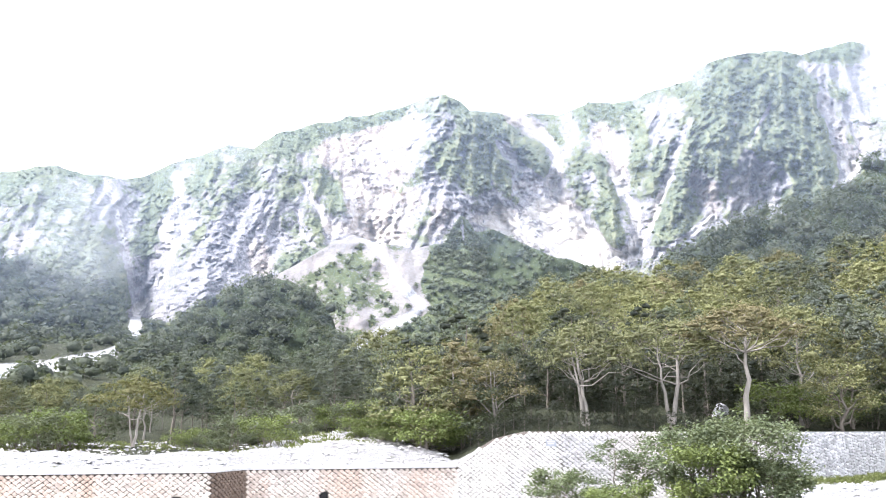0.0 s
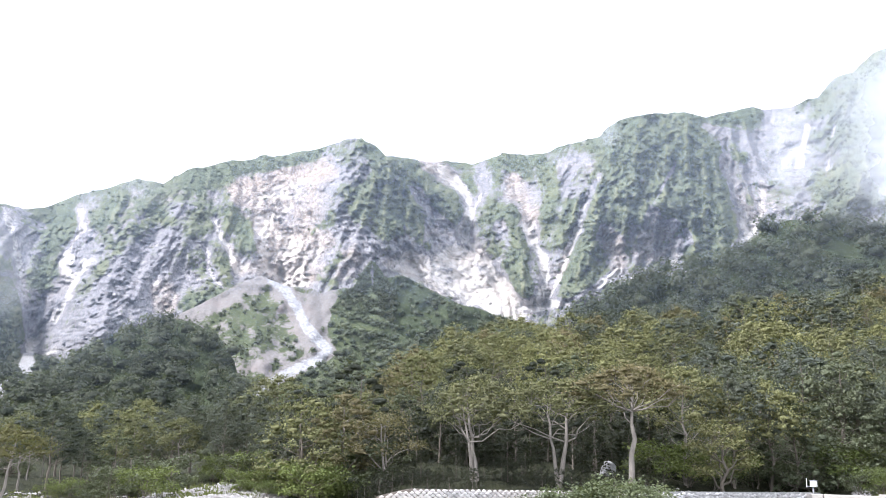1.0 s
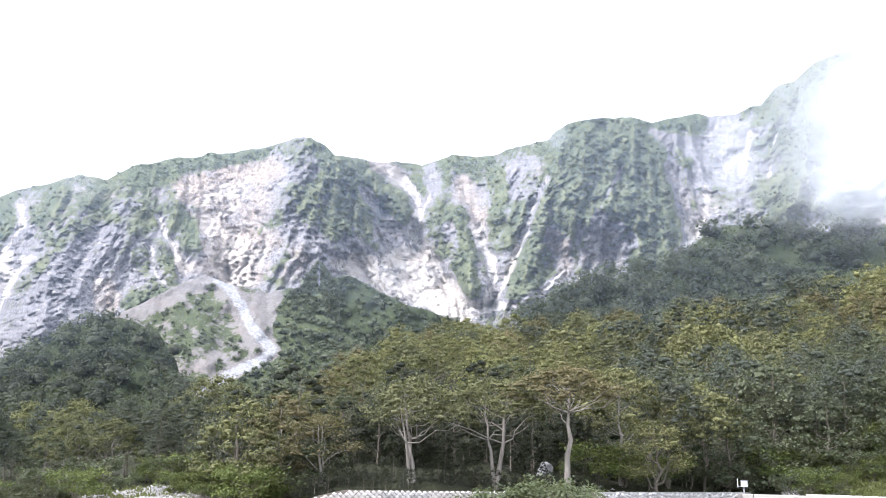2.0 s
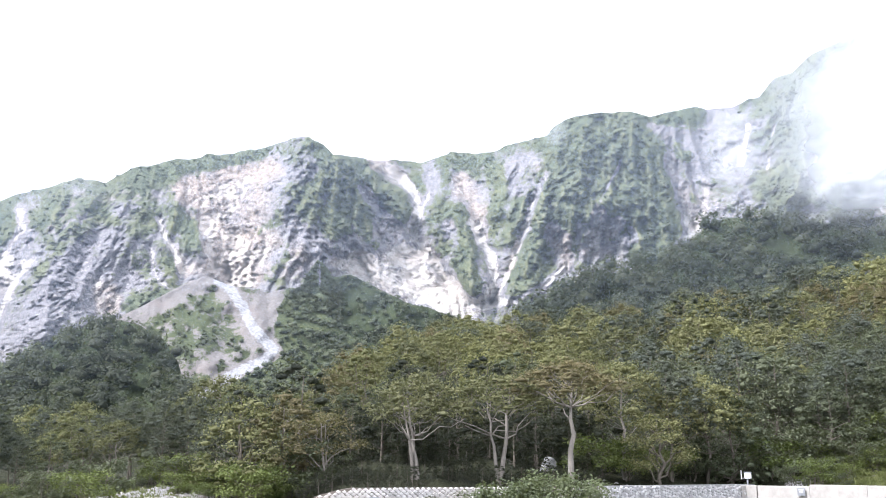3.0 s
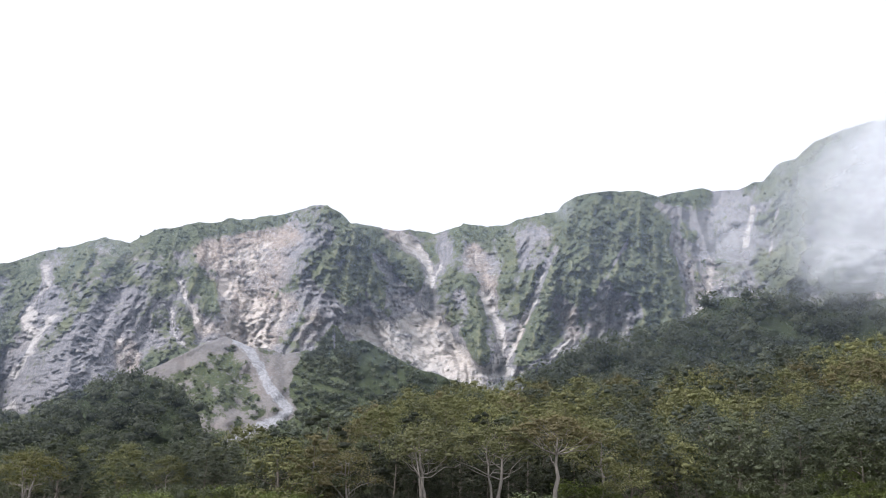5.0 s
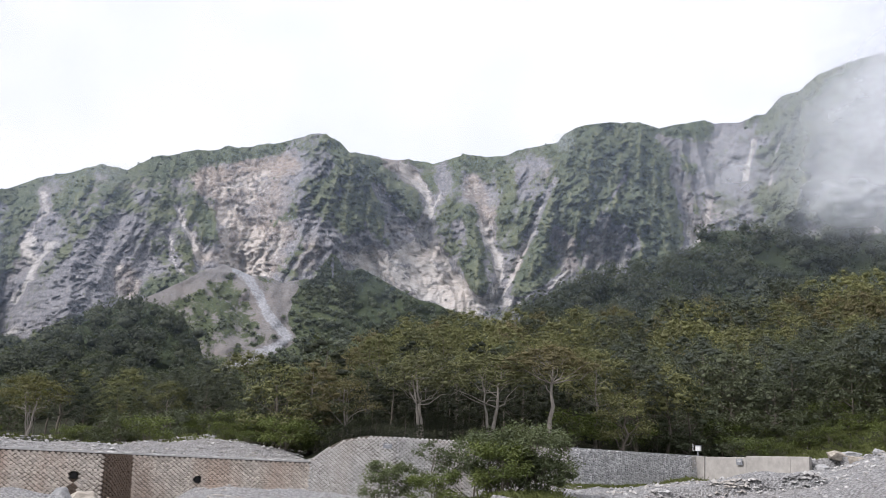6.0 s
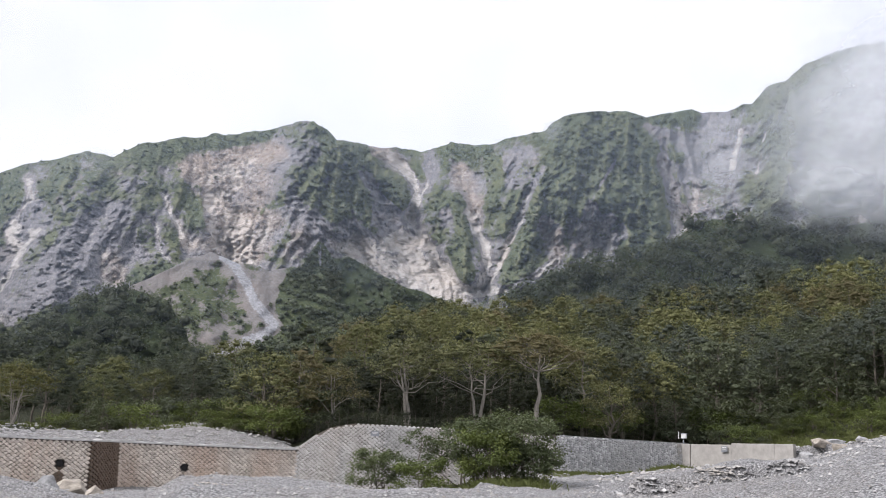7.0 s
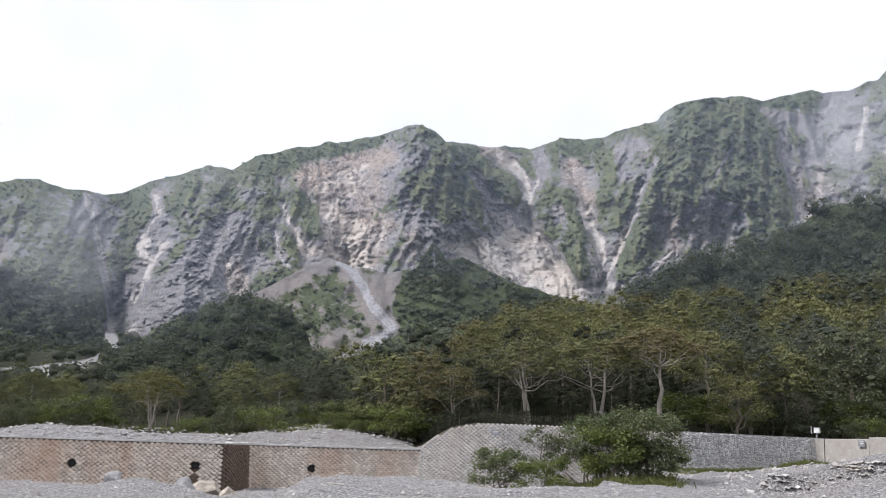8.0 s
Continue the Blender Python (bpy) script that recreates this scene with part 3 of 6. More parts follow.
    stroke(f, [(17.76, 21.02), (16.68, 19.5), (16.16, 17.77), (15.46, 16.21)], 0.95, 0.50, -0.4, 0, -16)
    stroke(f, [(18.84, 20.99), (18.84, 19.12), (18.31, 17.07), (17.6, 16.04)], 0.95, 0.52, -0.4, -0.1, -28)
    stroke(f, [(19.55, 19.1), (19.9, 17.04), (20.23, 14.98), (20.57, 13.6)], 1.0, 0.50, -0.4, -0.1, -22)
    stroke(f, [(18.49, 14.99), (19.19, 13.61), (19.88, 12.91)], 0.8, 0.42, -0.3, -0.1, -12)
    stroke(f, [(14.57, 15.16), (15.29, 15.34)], 0.6, 0.40, -0.3, 0, -8)
    stroke(f, [(14.96, 13.24), (15.15, 12.37)], 0.36, 0.36, -0.3, -0.1, -8)
    stroke(f, [(18.34, 18.96), (17.95, 18.1), (17.42, 17.35), (16.71, 16.21)], 0.09, -0.5, 0.32, 0.1, 4)
    stroke(f, [(15.62, 17.6), (16.41, 17.36)], 0.16, -0.4, 0.25, 0, 2)
    stroke(f, [(16.64, 15.62), (16.55, 14.47), (16.2, 13.43), (15.68, 12.9)], 0.40, -0.75, 0.36, 0.1, 6)
    stroke(f, [(17.85, 14.93), (17.36, 14.13)], 0.32, -0.7, 0.36, 0.1, 5)
    stroke(f, [(17.96, 13.78), (17.79, 12.74)], 0.30, -0.65, 0.34, 0, 4)
    stroke(f, [(18.49, 14.47), (18.77, 13.78)], 0.2, -0.5, 0.25, 0, 2)
    stroke(f, [(13.51, 14.44), (14.24, 13.75), (14.62, 12.53)], 0.52, -0.36, 0.16, 0.40, 5)
    stroke(f, [(11.29, 10.27), (12.52, 10.84), (13.39, 11.46), (14.34, 12.11)], 0.24, -0.7, 0.55, 0, 3)
    stroke(f, [(15.27, 11.84), (16.21, 12.48)], 0.18, -0.7, 0.6, 0, 2)
    # the ravine and rock beside the cloud
    stroke(f, [(19.91, 20.62), (20.97, 19.91), (21.67, 19.54)], 0.40, -0.36, 0.20, 0.1, 6)
    stroke(f, [(20.62, 20.76), (22.38, 20.86), (23.25, 20.81)], 0.32, 0.26, -0.2, 0, -3)
    stroke(f, [(21.66, 19.37), (22.17, 18.51)], 0.42, 0.34, -0.25, 0, -8)
    stroke(f, [(20.95, 18.38), (21.56, 16.66), (21.82, 15.29), (22.08, 14.33)], 0.30, -0.55, 0.30, 0.1, 13)
    stroke(f, [(23.18, 16.95), (22.99, 15.94), (22.49, 14.42)], 0.26, -0.5, 0.36, 0.2, 9)
    stroke(f, [(21.78, 14.61), (22.36, 14.32), (21.08, 13.25)], 0.26, -0.5, 0.42, 0.1, 4)
    stroke(f, [(22.53, 19), (23.36, 17.62)], 0.7, -0.20, 0.1, 0, 4)
    stroke(f, [(24.44, 20.25), (24.57, 18.24)], 0.8, -0.16, 0.08, 0, 4)
    stroke(f, [(25.85, 19.83), (25.49, 18.69), (25.26, 17.7)], 0.18, -0.5, 0.6, 0.1, 8)
    stroke(f, [(27.32, 19.73), (26.94, 18.44), (26.7, 17.13)], 0.16, -0.3, 0.5, 0.4, 8)
    stroke(f, [(28.47, 20.62), (27.87, 17.72), (27.63, 15.75)], 1.1, 0.5, -0.4, -0.1, -26)
    stroke(f, [(31.06, 21.02), (30.57, 17.53), (30.17, 15.6)], 1.6, 0.35, -0.4, -0.1, -16)
    # how far each rib stands out, for the painted highlights on its crest
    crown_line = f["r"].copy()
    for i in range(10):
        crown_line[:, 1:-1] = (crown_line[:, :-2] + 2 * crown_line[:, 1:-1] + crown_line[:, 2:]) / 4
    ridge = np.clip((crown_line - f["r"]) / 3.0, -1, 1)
    f["r"][rows > 1] = f["r"][rows <= 1][-1][None, :]
    back = np.maximum(s - 1, 0)
    r = f["r"] + back * 260
    el = np.where(back > 0, el - back * 22 * (0.7 + 0.6 * wob), el)
    me = mesh_from("mountain", polar(az, el, r).reshape(-1, 3), grid_faces(*az.shape), True)
    attribute(me, "veg", np.clip(f["veg"], 0.0, 0.85))
    attribute(me, "pale", np.clip(f["pale"], 0.0, 0.95))
    attribute(me, "warm", np.clip(f["warm"], 0.0, 1.0))
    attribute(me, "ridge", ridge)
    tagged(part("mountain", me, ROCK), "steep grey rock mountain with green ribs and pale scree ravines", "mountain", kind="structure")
    grown_over = (f["veg"] + 1.1 * f["speck"] > 0.60) & (s < 1) & (np.abs(az - 4) < 31)
    return az, el, r, np.where(grown_over, 0.5, 0.0)


FACE = build_mountain()


def hillside(name, crest, foot_el, r0, r1, mat, label, category, paint=None, rough=5.0, seed=1, kind="structure", step_az=0.1):
    """A hill in front of the mountain: crest is a list of (azimuth, height)."""
    a, e = [p[0] for p in crest], [p[1] for p in crest]
    cols, rows = np.arange(a[0], a[-1] + step_az, step_az), np.concatenate([np.linspace(0, 1, 90), np.linspace(1.05, 2.0, 12)])
    az, s = np.meshgrid(cols, rows)
    top = np.interp(cols, a, e) + 0.16 * (fbm(cols * 1.2, 2.2, 4, seed) - 0.5)
    top = np.maximum(top, foot_el + 0.05)
    front, back = np.minimum(s, 1), np.maximum(s - 1, 0)
    el = foot_el + (top[None, :] - foot_el) * front
    tall = (top - foot_el) / (max(e) - foot_el)
    r = r0 + (r1 - r0) * front * tall[None, :] ** 0.7
    r = r + rough * (fbm(az * 0.7, el * 0.9, 5, seed + 5) - 0.5) * 2 * np.clip(front * 4, 0, 1)
    el = el - back * 5.0
    r = r + back * 40
    me = mesh_from(name, polar(az, el, r).reshape(-1, 3), grid_faces(*az.shape), True)
    veg, scree = paint(az, el) if paint else (np.ones(az.shape), np.zeros(az.shape))
    attribute(me, "veg", veg)
    attribute(me, "scree", scree)
    attribute(me, "pale", scree)
    tagged(part(name, me, mat), label, category, kind=kind)
    return az, el, r, front


def past_stream(az, el):
    """Where the shrubs of the rounded hill come down to the stream."""
    edge = [(-6.86, 4.49), (-6.43, 4.86), (-4.83, 5.82), (-3.36, 6.53), (-2.35, 7.19), (-2.78, 7.85), (-3.01, 8.53), (-3, 9.58), (-2.74, 10.3), (-2.17, 11.04)]
    return az - np.interp(el, [p[1] for p in edge], [p[0] for p in edge]) - 0.35 * (fbm(az * 3, el * 4, 4, 39, 0.6) - 0.5)


def paint_debris(az, el):
    bare, _ = from_line(az, el, [(-7.06, 11.32), (-8.51, 10.56), (-9.94, 9.84), (-11.47, 8.91), (-11.9, 8.46)])
    right, _ = from_line(az, el, [(-6.72, 11.35), (-5.71, 9.71), (-4.53, 8.08), (-4.21, 7.23)])
    stream, along = from_line(az, el, [(-6.56, 11.43), (-5.7, 10.75), (-4.96, 9.77), (-4.49, 8.84), (-3.73, 8.03), (-3.02, 7.39), (-3.72, 6.75), (-4.87, 6.22), (-5.99, 5.5), (-7.08, 4.74)])
    purple, _ = from_line(az, el, [(-8.03, 5.93), (-6.77, 6.6), (-5.96, 6.94)])
    stray = fbm(az * 2.5, el * 3.5, 5, 19, 0.6) - 0.5
    bare, right, purple = np.abs(bare + 1.0 * stray), np.abs(right + 1.0 * stray), np.abs(purple + 1.0 * stray)
    stream = np.abs(stream + 0.26 * (fbm(az * 5, el * 6, 4, 29, 0.6) - 0.5))
    veg = 0.66 - 0.56 * np.exp(-(bare / 0.55) ** 2) - 0.36 * np.exp(-(right / 0.25) ** 2) - 1.0 * np.exp(-(stream / 0.44) ** 4) - 0.46 * np.exp(-(purple / 0.50) ** 2)
    veg = veg - 0.9 * np.exp(-(((az - SCREE_MID[0]) / 0.95) ** 2 + ((el - SCREE_MID[1]) / 1.1) ** 2)) + 0.75 * (fbm(az * 2, el * 3, 5, 9, 0.62) - 0.5)
    hill = step(-0.08, 0.12, past_stream(az, el))
    veg = veg * (1 - hill) + 1.1 * hill
    scree = 0.95 * np.exp(-(stream / 0.36) ** 4) * (1 - hill) + 0.10 * np.exp(-(bare / 0.6) ** 2)
    return veg, scree


SCREE_MID = [(-3.65, 9.88)][0]
CONE = hillside("debris_cone", [(-14.34, 6.4), (-12.97, 8.02), (-11.65, 9.09), (-9.96, 10.11), (-8.39, 11.05), (-7.26, 11.57), (-6.72, 11.35), (-5.66, 11), (-4.26, 10.94), (-3.61, 10.65), (-2.86, 10.91), (-2.18, 11.11), (-1.09, 10.77), (0.07, 9.44), (1.95, 7.81), (4.17, 6.18)], 0.3, 205, 285, SCREE,
         "pale grey scree cone with a gravel stream and sparse grass", "scree slope", paint_debris, 4.0, 71)
HUMP = hillside("shrub_hill", [(-3.43, 7.29), (-2.89, 8.37), (-2.59, 9.78), (-2.15, 10.76), (-1.47, 11.16), (-0.09, 11.61), (1.14, 11.94), (2.06, 11.54), (3.54, 10.82), (4.65, 10.31), (6.1, 9.96), (7.2, 9.55), (8.64, 9.19), (11.16, 8.58), (14, 7.62)], 0.5, 238, 286, SOIL,
                "rounded hill grown over with low green shrubs", "hill", None, 4.0, 81)


def paint_pinnacle(az, el):
    streak, _ = from_line(az, el, [(-0.69, 12.48), (-0.53, 11.33)])
    return 0.75 - 0.5 * np.exp(-(streak / 0.10) ** 2), 0.2 * np.exp(-(streak / 0.10) ** 2)


PINNACLE = hillside("rock_pinnacle", [(-2.14, 10.69), (-1.65, 11.15), (-1.32, 11.87), (-1, 12.39), (-0.75, 12.76), (-0.45, 12.64), (-0.06, 12.17), (0.27, 11.56), (0.74, 10.96)], 9.0, 272, 288, ROCK,
         "small dark pointed rock grown over with shrubs", "rock", paint_pinnacle, 1.5, 121, step_az=0.05)
DARK = hillside("wooded_knoll", [(-21.77, 2.25), (-20.03, 3.09), (-18.6, 4.38), (-17.27, 5.46), (-15.59, 6.74), (-14.04, 8.1), (-12.73, 8.64), (-11.55, 8.85), (-10.68, 8.7), (-9.24, 7.98), (-8.28, 6.64), (-7.86, 5.45), (-6.94, 4.45)], 0.5, 172, 225, SOIL,
                "knoll covered with dense dark green broadleaf wood", "hill", None, 5.0, 91)
BACKHILL = hillside("wooded_slope", [(11.67, 9.3), (12.89, 10.32), (14.11, 10.98), (15.7, 11.5), (16.75, 11.86), (18.14, 11.94), (19.87, 12.29), (21.25, 12.97), (22.11, 13.75), (22.8, 14.25), (23.98, 14.73), (25.97, 14.56), (28.21, 14), (30.71, 13.95), (33.38, 14.1)] + [(40, 15.5), (48, 16)], 5.0, 215, 285, SOIL,
                    "steep slope covered with dense dark green wood", "hill", None, 6.0, 101, step_az=0.2)
BLUFF = hillside("valley_bluff", [(-60, 9), (-34, 10.2)] + [(-26.15, 9.12), (-24.91, 8.61), (-23.65, 8.09), (-22.39, 7.72), (-21.04, 6.68), (-20.28, 5.42), (-19.87, 4.47)], 2.6, 262, 330, SOIL,
                 "steep wooded bluff beside the river valley", "hill", None, 7.0, 111, step_az=0.3)

# ---------------------------------------------------------------- ground
RIVER = [(-32, 3.27), (-25.15, 3.37), (-23.72, 3.64), (-22.26, 3.93), (-20.92, 4.17), (-20.04, 4.62), (-19.7, 5.3), (-19.8, 5.95), (-19.9, 6.6)]


def wall_r(az):
    """Level distance of the retaining walls' foot line."""
    left = 68.3 / (1 - 0.31 * np.tan(np.radians(np.clip(az, -40, 0)))) / np.cos(np.radians(np.clip(az, -40, 0)))
    right = np.interp(az, [-1.2, 1.5, 4, 9, 14.8, 22, 28, 34, 60], [67.9, 67.7, 67.8, 69.9, 74, 84, 77, 74, 74])
    left = left - 2.4 * step(-11.2, -12.9, az)
    return np.where(az < -1.2, left, right)


def rim_z(az):
    """Height of the gravel's brow, which hides the foot of the walls."""
    e = np.interp(az, [-60, -24.7, -20.3, -17.5, -14.7, -12.7, -10.7, -8.8, -7.7, -5.9, -2.2, 4.6, 12.8, 15, 21.1, 24.3, 28.9, 30.7, 32.7, 36, 60], [-2.5, -2.5, -2.65, -2.3, -2.75, -3.3, -3.3, -2.75, -1.95, -1.75, -1.8, -2.0, -2.1, -2.3, -1.85, -0.95, 0.0, 0.8, 1.6, 2.2, 2.6])
    return OZ - 0.1 + 39 * np.tan(np.radians(e))


def base_z(az):
    return np.interp(az, [-60, -30, 2.7, 8, 14, 18, 22, 28, 31, 36, 60], [0.0, 0.0, 0.6, 1.0, 2.2, 2.3, 2.95, 3.6, 5.0, 7.0, 9.0])


def top_z(az):
    return np.interp(az, [-60, -1.2, -0.2, 0.8, 2.3, 22, 28, 31, 36, 60], [3.3, 3.3, 4.2, 4.9, 5.27, 5.25, 5.2, 5.5, 6.6, 8.5])


def ground_z(az, r):
    """Height of the ground at an azimuth and level distance."""
    az, r = np.broadcast_arrays(np.asarray(az, float), np.asarray(r, float))
    rw = wall_r(az)
    x, y = r * np.sin(np.radians(az)), r * np.cos(np.radians(az))
    rim = rim_z(az)
    front = 0.45 + (rim - 0.45) * step(13, 37, r)
    front = front + (base_z(az) - rim) * np.where(az > 10, step(50, rw - 3, r), step(42, 54, r))
    bank = step(17, 20, az) * step(30, 28, az)
    scarp = 50 + 3.0 * (fbm(az * 0.5, 0.3, 3, 58) - 0.5)
    front = front + bank * (0.75 * step(scarp, scarp + 1.2, r) * step(78, 58, r) - 0.35 * step(42, 47, r) * step(scarp + 1.2, scarp, r))
    lump = (fbm(x * 0.35, y * 0.35, 4, 7) - 0.5) * 0.5 * step(16, 30, r) + (fbm(x * 1.3, y * 1.3, 3, 17) - 0.5) * 0.18 * step(14, 20, r) + (0.6 - ridged(x * 0.12 + y * 0.05, y * 0.25, 3, 57)) * 0.5 * step(14, 20, az) * step(34, 44, r)
    front = front + lump
    rise = np.interp(az, [-60, -25, -12, -6, -2, 0.6, 3.3, 7, 14, 21, 27, 33, 60], [0.02, 0.02, 0.022, 0.03, 0.075, 0.10, 0.15, 0.175, 0.185, 0.225, 0.235, 0.25, 0.28])
    over = np.maximum(r - rw, 0)
    back = top_z(az) - 0.08 - 0.4 * step(-1, 1, az) * step(30, 26, az) + rise * np.maximum(over - 6, 0) * (1 - 0.35 * step(100, 240, over))
    heap = np.interp(az, [-30, -26, -20, -14, -11, -7, -4, -1.5], [0.2, 0.35, 0.75, 0.3, 0.7, 1.15, 0.8, 0.1])
    back = back + heap * step(0.6, 5, over) * (0.4 + 1.2 * fbm(x * 0.3, y * 0.3, 4, 27)) + (fbm(x * 0.22, y * 0.22, 4, 37) - 0.5) * 0.9 * step(1, 8, over)
    back = back + np.interp(az, [-60, -14, -6], [1, 1, 0]) * 0.135 * np.maximum(r - 130, 0)
    ahead = step(58, 44, np.abs(az))
    z = np.where(r < rw, front, back)
    return z * ahead + (1 - ahead) * (0.45 + (fbm(x * 0.05, y * 0.05, 4, 47) - 0.5) * 1.2 * step(20, 60, r))


def build_ground():
    cols = np.concatenate([np.linspace(-180, -46, 40), np.arange(-45, 46, 0.38), np.linspace(47, 180, 40)])
    u = np.concatenate([np.linspace(0.0003, 0.18, 8), np.linspace(0.2, 0.96, 130), [0.9985, 1.004], np.linspace(1.012, 1.5, 60), np.geomspace(1.52, 6.2, 70), np.geomspace(7, 60, 10)])
    az, uu = np.meshgrid(cols, u)
    r = wall_r(az) * uu
    z = ground_z(az, r)
    x, y = r * np.sin(np.radians(az)), r * np.cos(np.radians(az))
    verts = np.stack([x, y, z], -1).reshape(-1, 3)
    me = mesh_from("ground", verts, grid_faces(*az.shape), True)
    el = np.degrees(np.arctan2(z - OZ, r))
    behind = (uu > 1.003) & (np.abs(az) < 58)
    edge = np.interp(az, [-60, -26, -16, -12, -8, -5, -3, -1, 2], [4, 7, 8, 12, 18, 16, 8, 2, -1])
    wood = np.where(behind, step(edge, edge + 3, r - wall_r(az)), 0.0)
    river, _ = from_line(az, el, RIVER)
    wood = wood - 1.3 * np.exp(-((river + 0.25 * (fbm(az * 0.8, el * 3, 3, 66) - 0.5)) / 0.34) ** 2) * (r > 170)
    wood = np.where((az > 24) & behind, wood * step(5, 14, r - wall_r(az)), wood)
    verge, _ = from_line(az, r * 0.2, [(12.0, 11.2), (15.0, 14.0), (19, 15.2), (22.5, 16.0), (26, 15.0)])
    veg = 0.75 * np.exp(-(verge / 0.55) ** 2) + np.where((az > 25) & behind, 0.85 * step(2, 5, r - wall_r(az)), 0)
    veg = np.where(behind & (az < 0), 0.28, veg)
    attribute(me, "wood", wood)
    attribute(me, "veg", veg)
    return tagged(part("ground", me, GRAVEL), "grey gravel river bed rising to a wooded valley floor", "ground", kind="structure")


build_ground()

# ---------------------------------------------------------------- plants
def unit(v):
    return v / (np.linalg.norm(v, axis=-1, keepdims=True) + 1e-9)


def leaf_quads(centres, normals, sizes, seed, slim=0.62):
    """One small rhombic leaf, slightly folded, at each centre."""
    rs = np.random.RandomState(seed)
    n = len(centres)
    u = unit(np.cross(normals, rs.normal(size=(n, 3))))
    v = np.cross(normals, u)
    a, b = sizes[:, None] * 0.5, sizes[:, None] * 0.5 * slim
    fold = normals * sizes[:, None] * 0.12
    verts = np.stack([centres - u * a, centres - v * b + fold, centres + u * a, centres + v * b + fold], 1).reshape(-1, 3)
    return verts, np.arange(4 * n).reshape(n, 4)


def tubes(lines, most=6):
    """Tapered limbs: lines of (points, radii), as one set of vertices and faces."""
    verts, faces, base = [], [], 0
    for pts, radii in lines:
        pts = np.asarray(pts, float)
        sides = most if len(pts) > 5 else 4 if len(pts) > 4 else 3
        ang = np.linspace(0, 2 * np.pi, sides, endpoint=False)
        along = unit(np.gradient(pts, axis=0))
        side = unit(np.cross(along, [0.31, 0.95, 0.05]))
        other = np.cross(along, side)
        ring = pts[:, None, :] + np.asarray(radii)[:, None, None] * (np.cos(ang)[None, :, None] * side[:, None, :] + np.sin(ang)[None, :, None] * other[:, None, :])
        verts.append(ring.reshape(-1, 3))
        for i in range(len(pts) - 1):
            for j in range(sides):
                k = (j + 1) % sides
                faces.append((base + i * sides + j, base + i * sides + k, base + (i + 1) * sides + k, base + (i + 1) * sides + j))
        base += len(pts) * sides
    return np.concatenate(verts), np.array(faces)


def bend(a, b, sag, rs, n=5, wild=0.06):
    t = np.linspace(0, 1, n)[:, None]
    a, b = np.asarray(a, float), np.asarray(b, float)
    p = a + (b - a) * t
    p[:, 2] += sag * np.sin(np.pi * t[:, 0])
    p[1:-1] += rs.normal(size=(n - 2, 3)) * wild * np.linalg.norm(b - a)
    return p


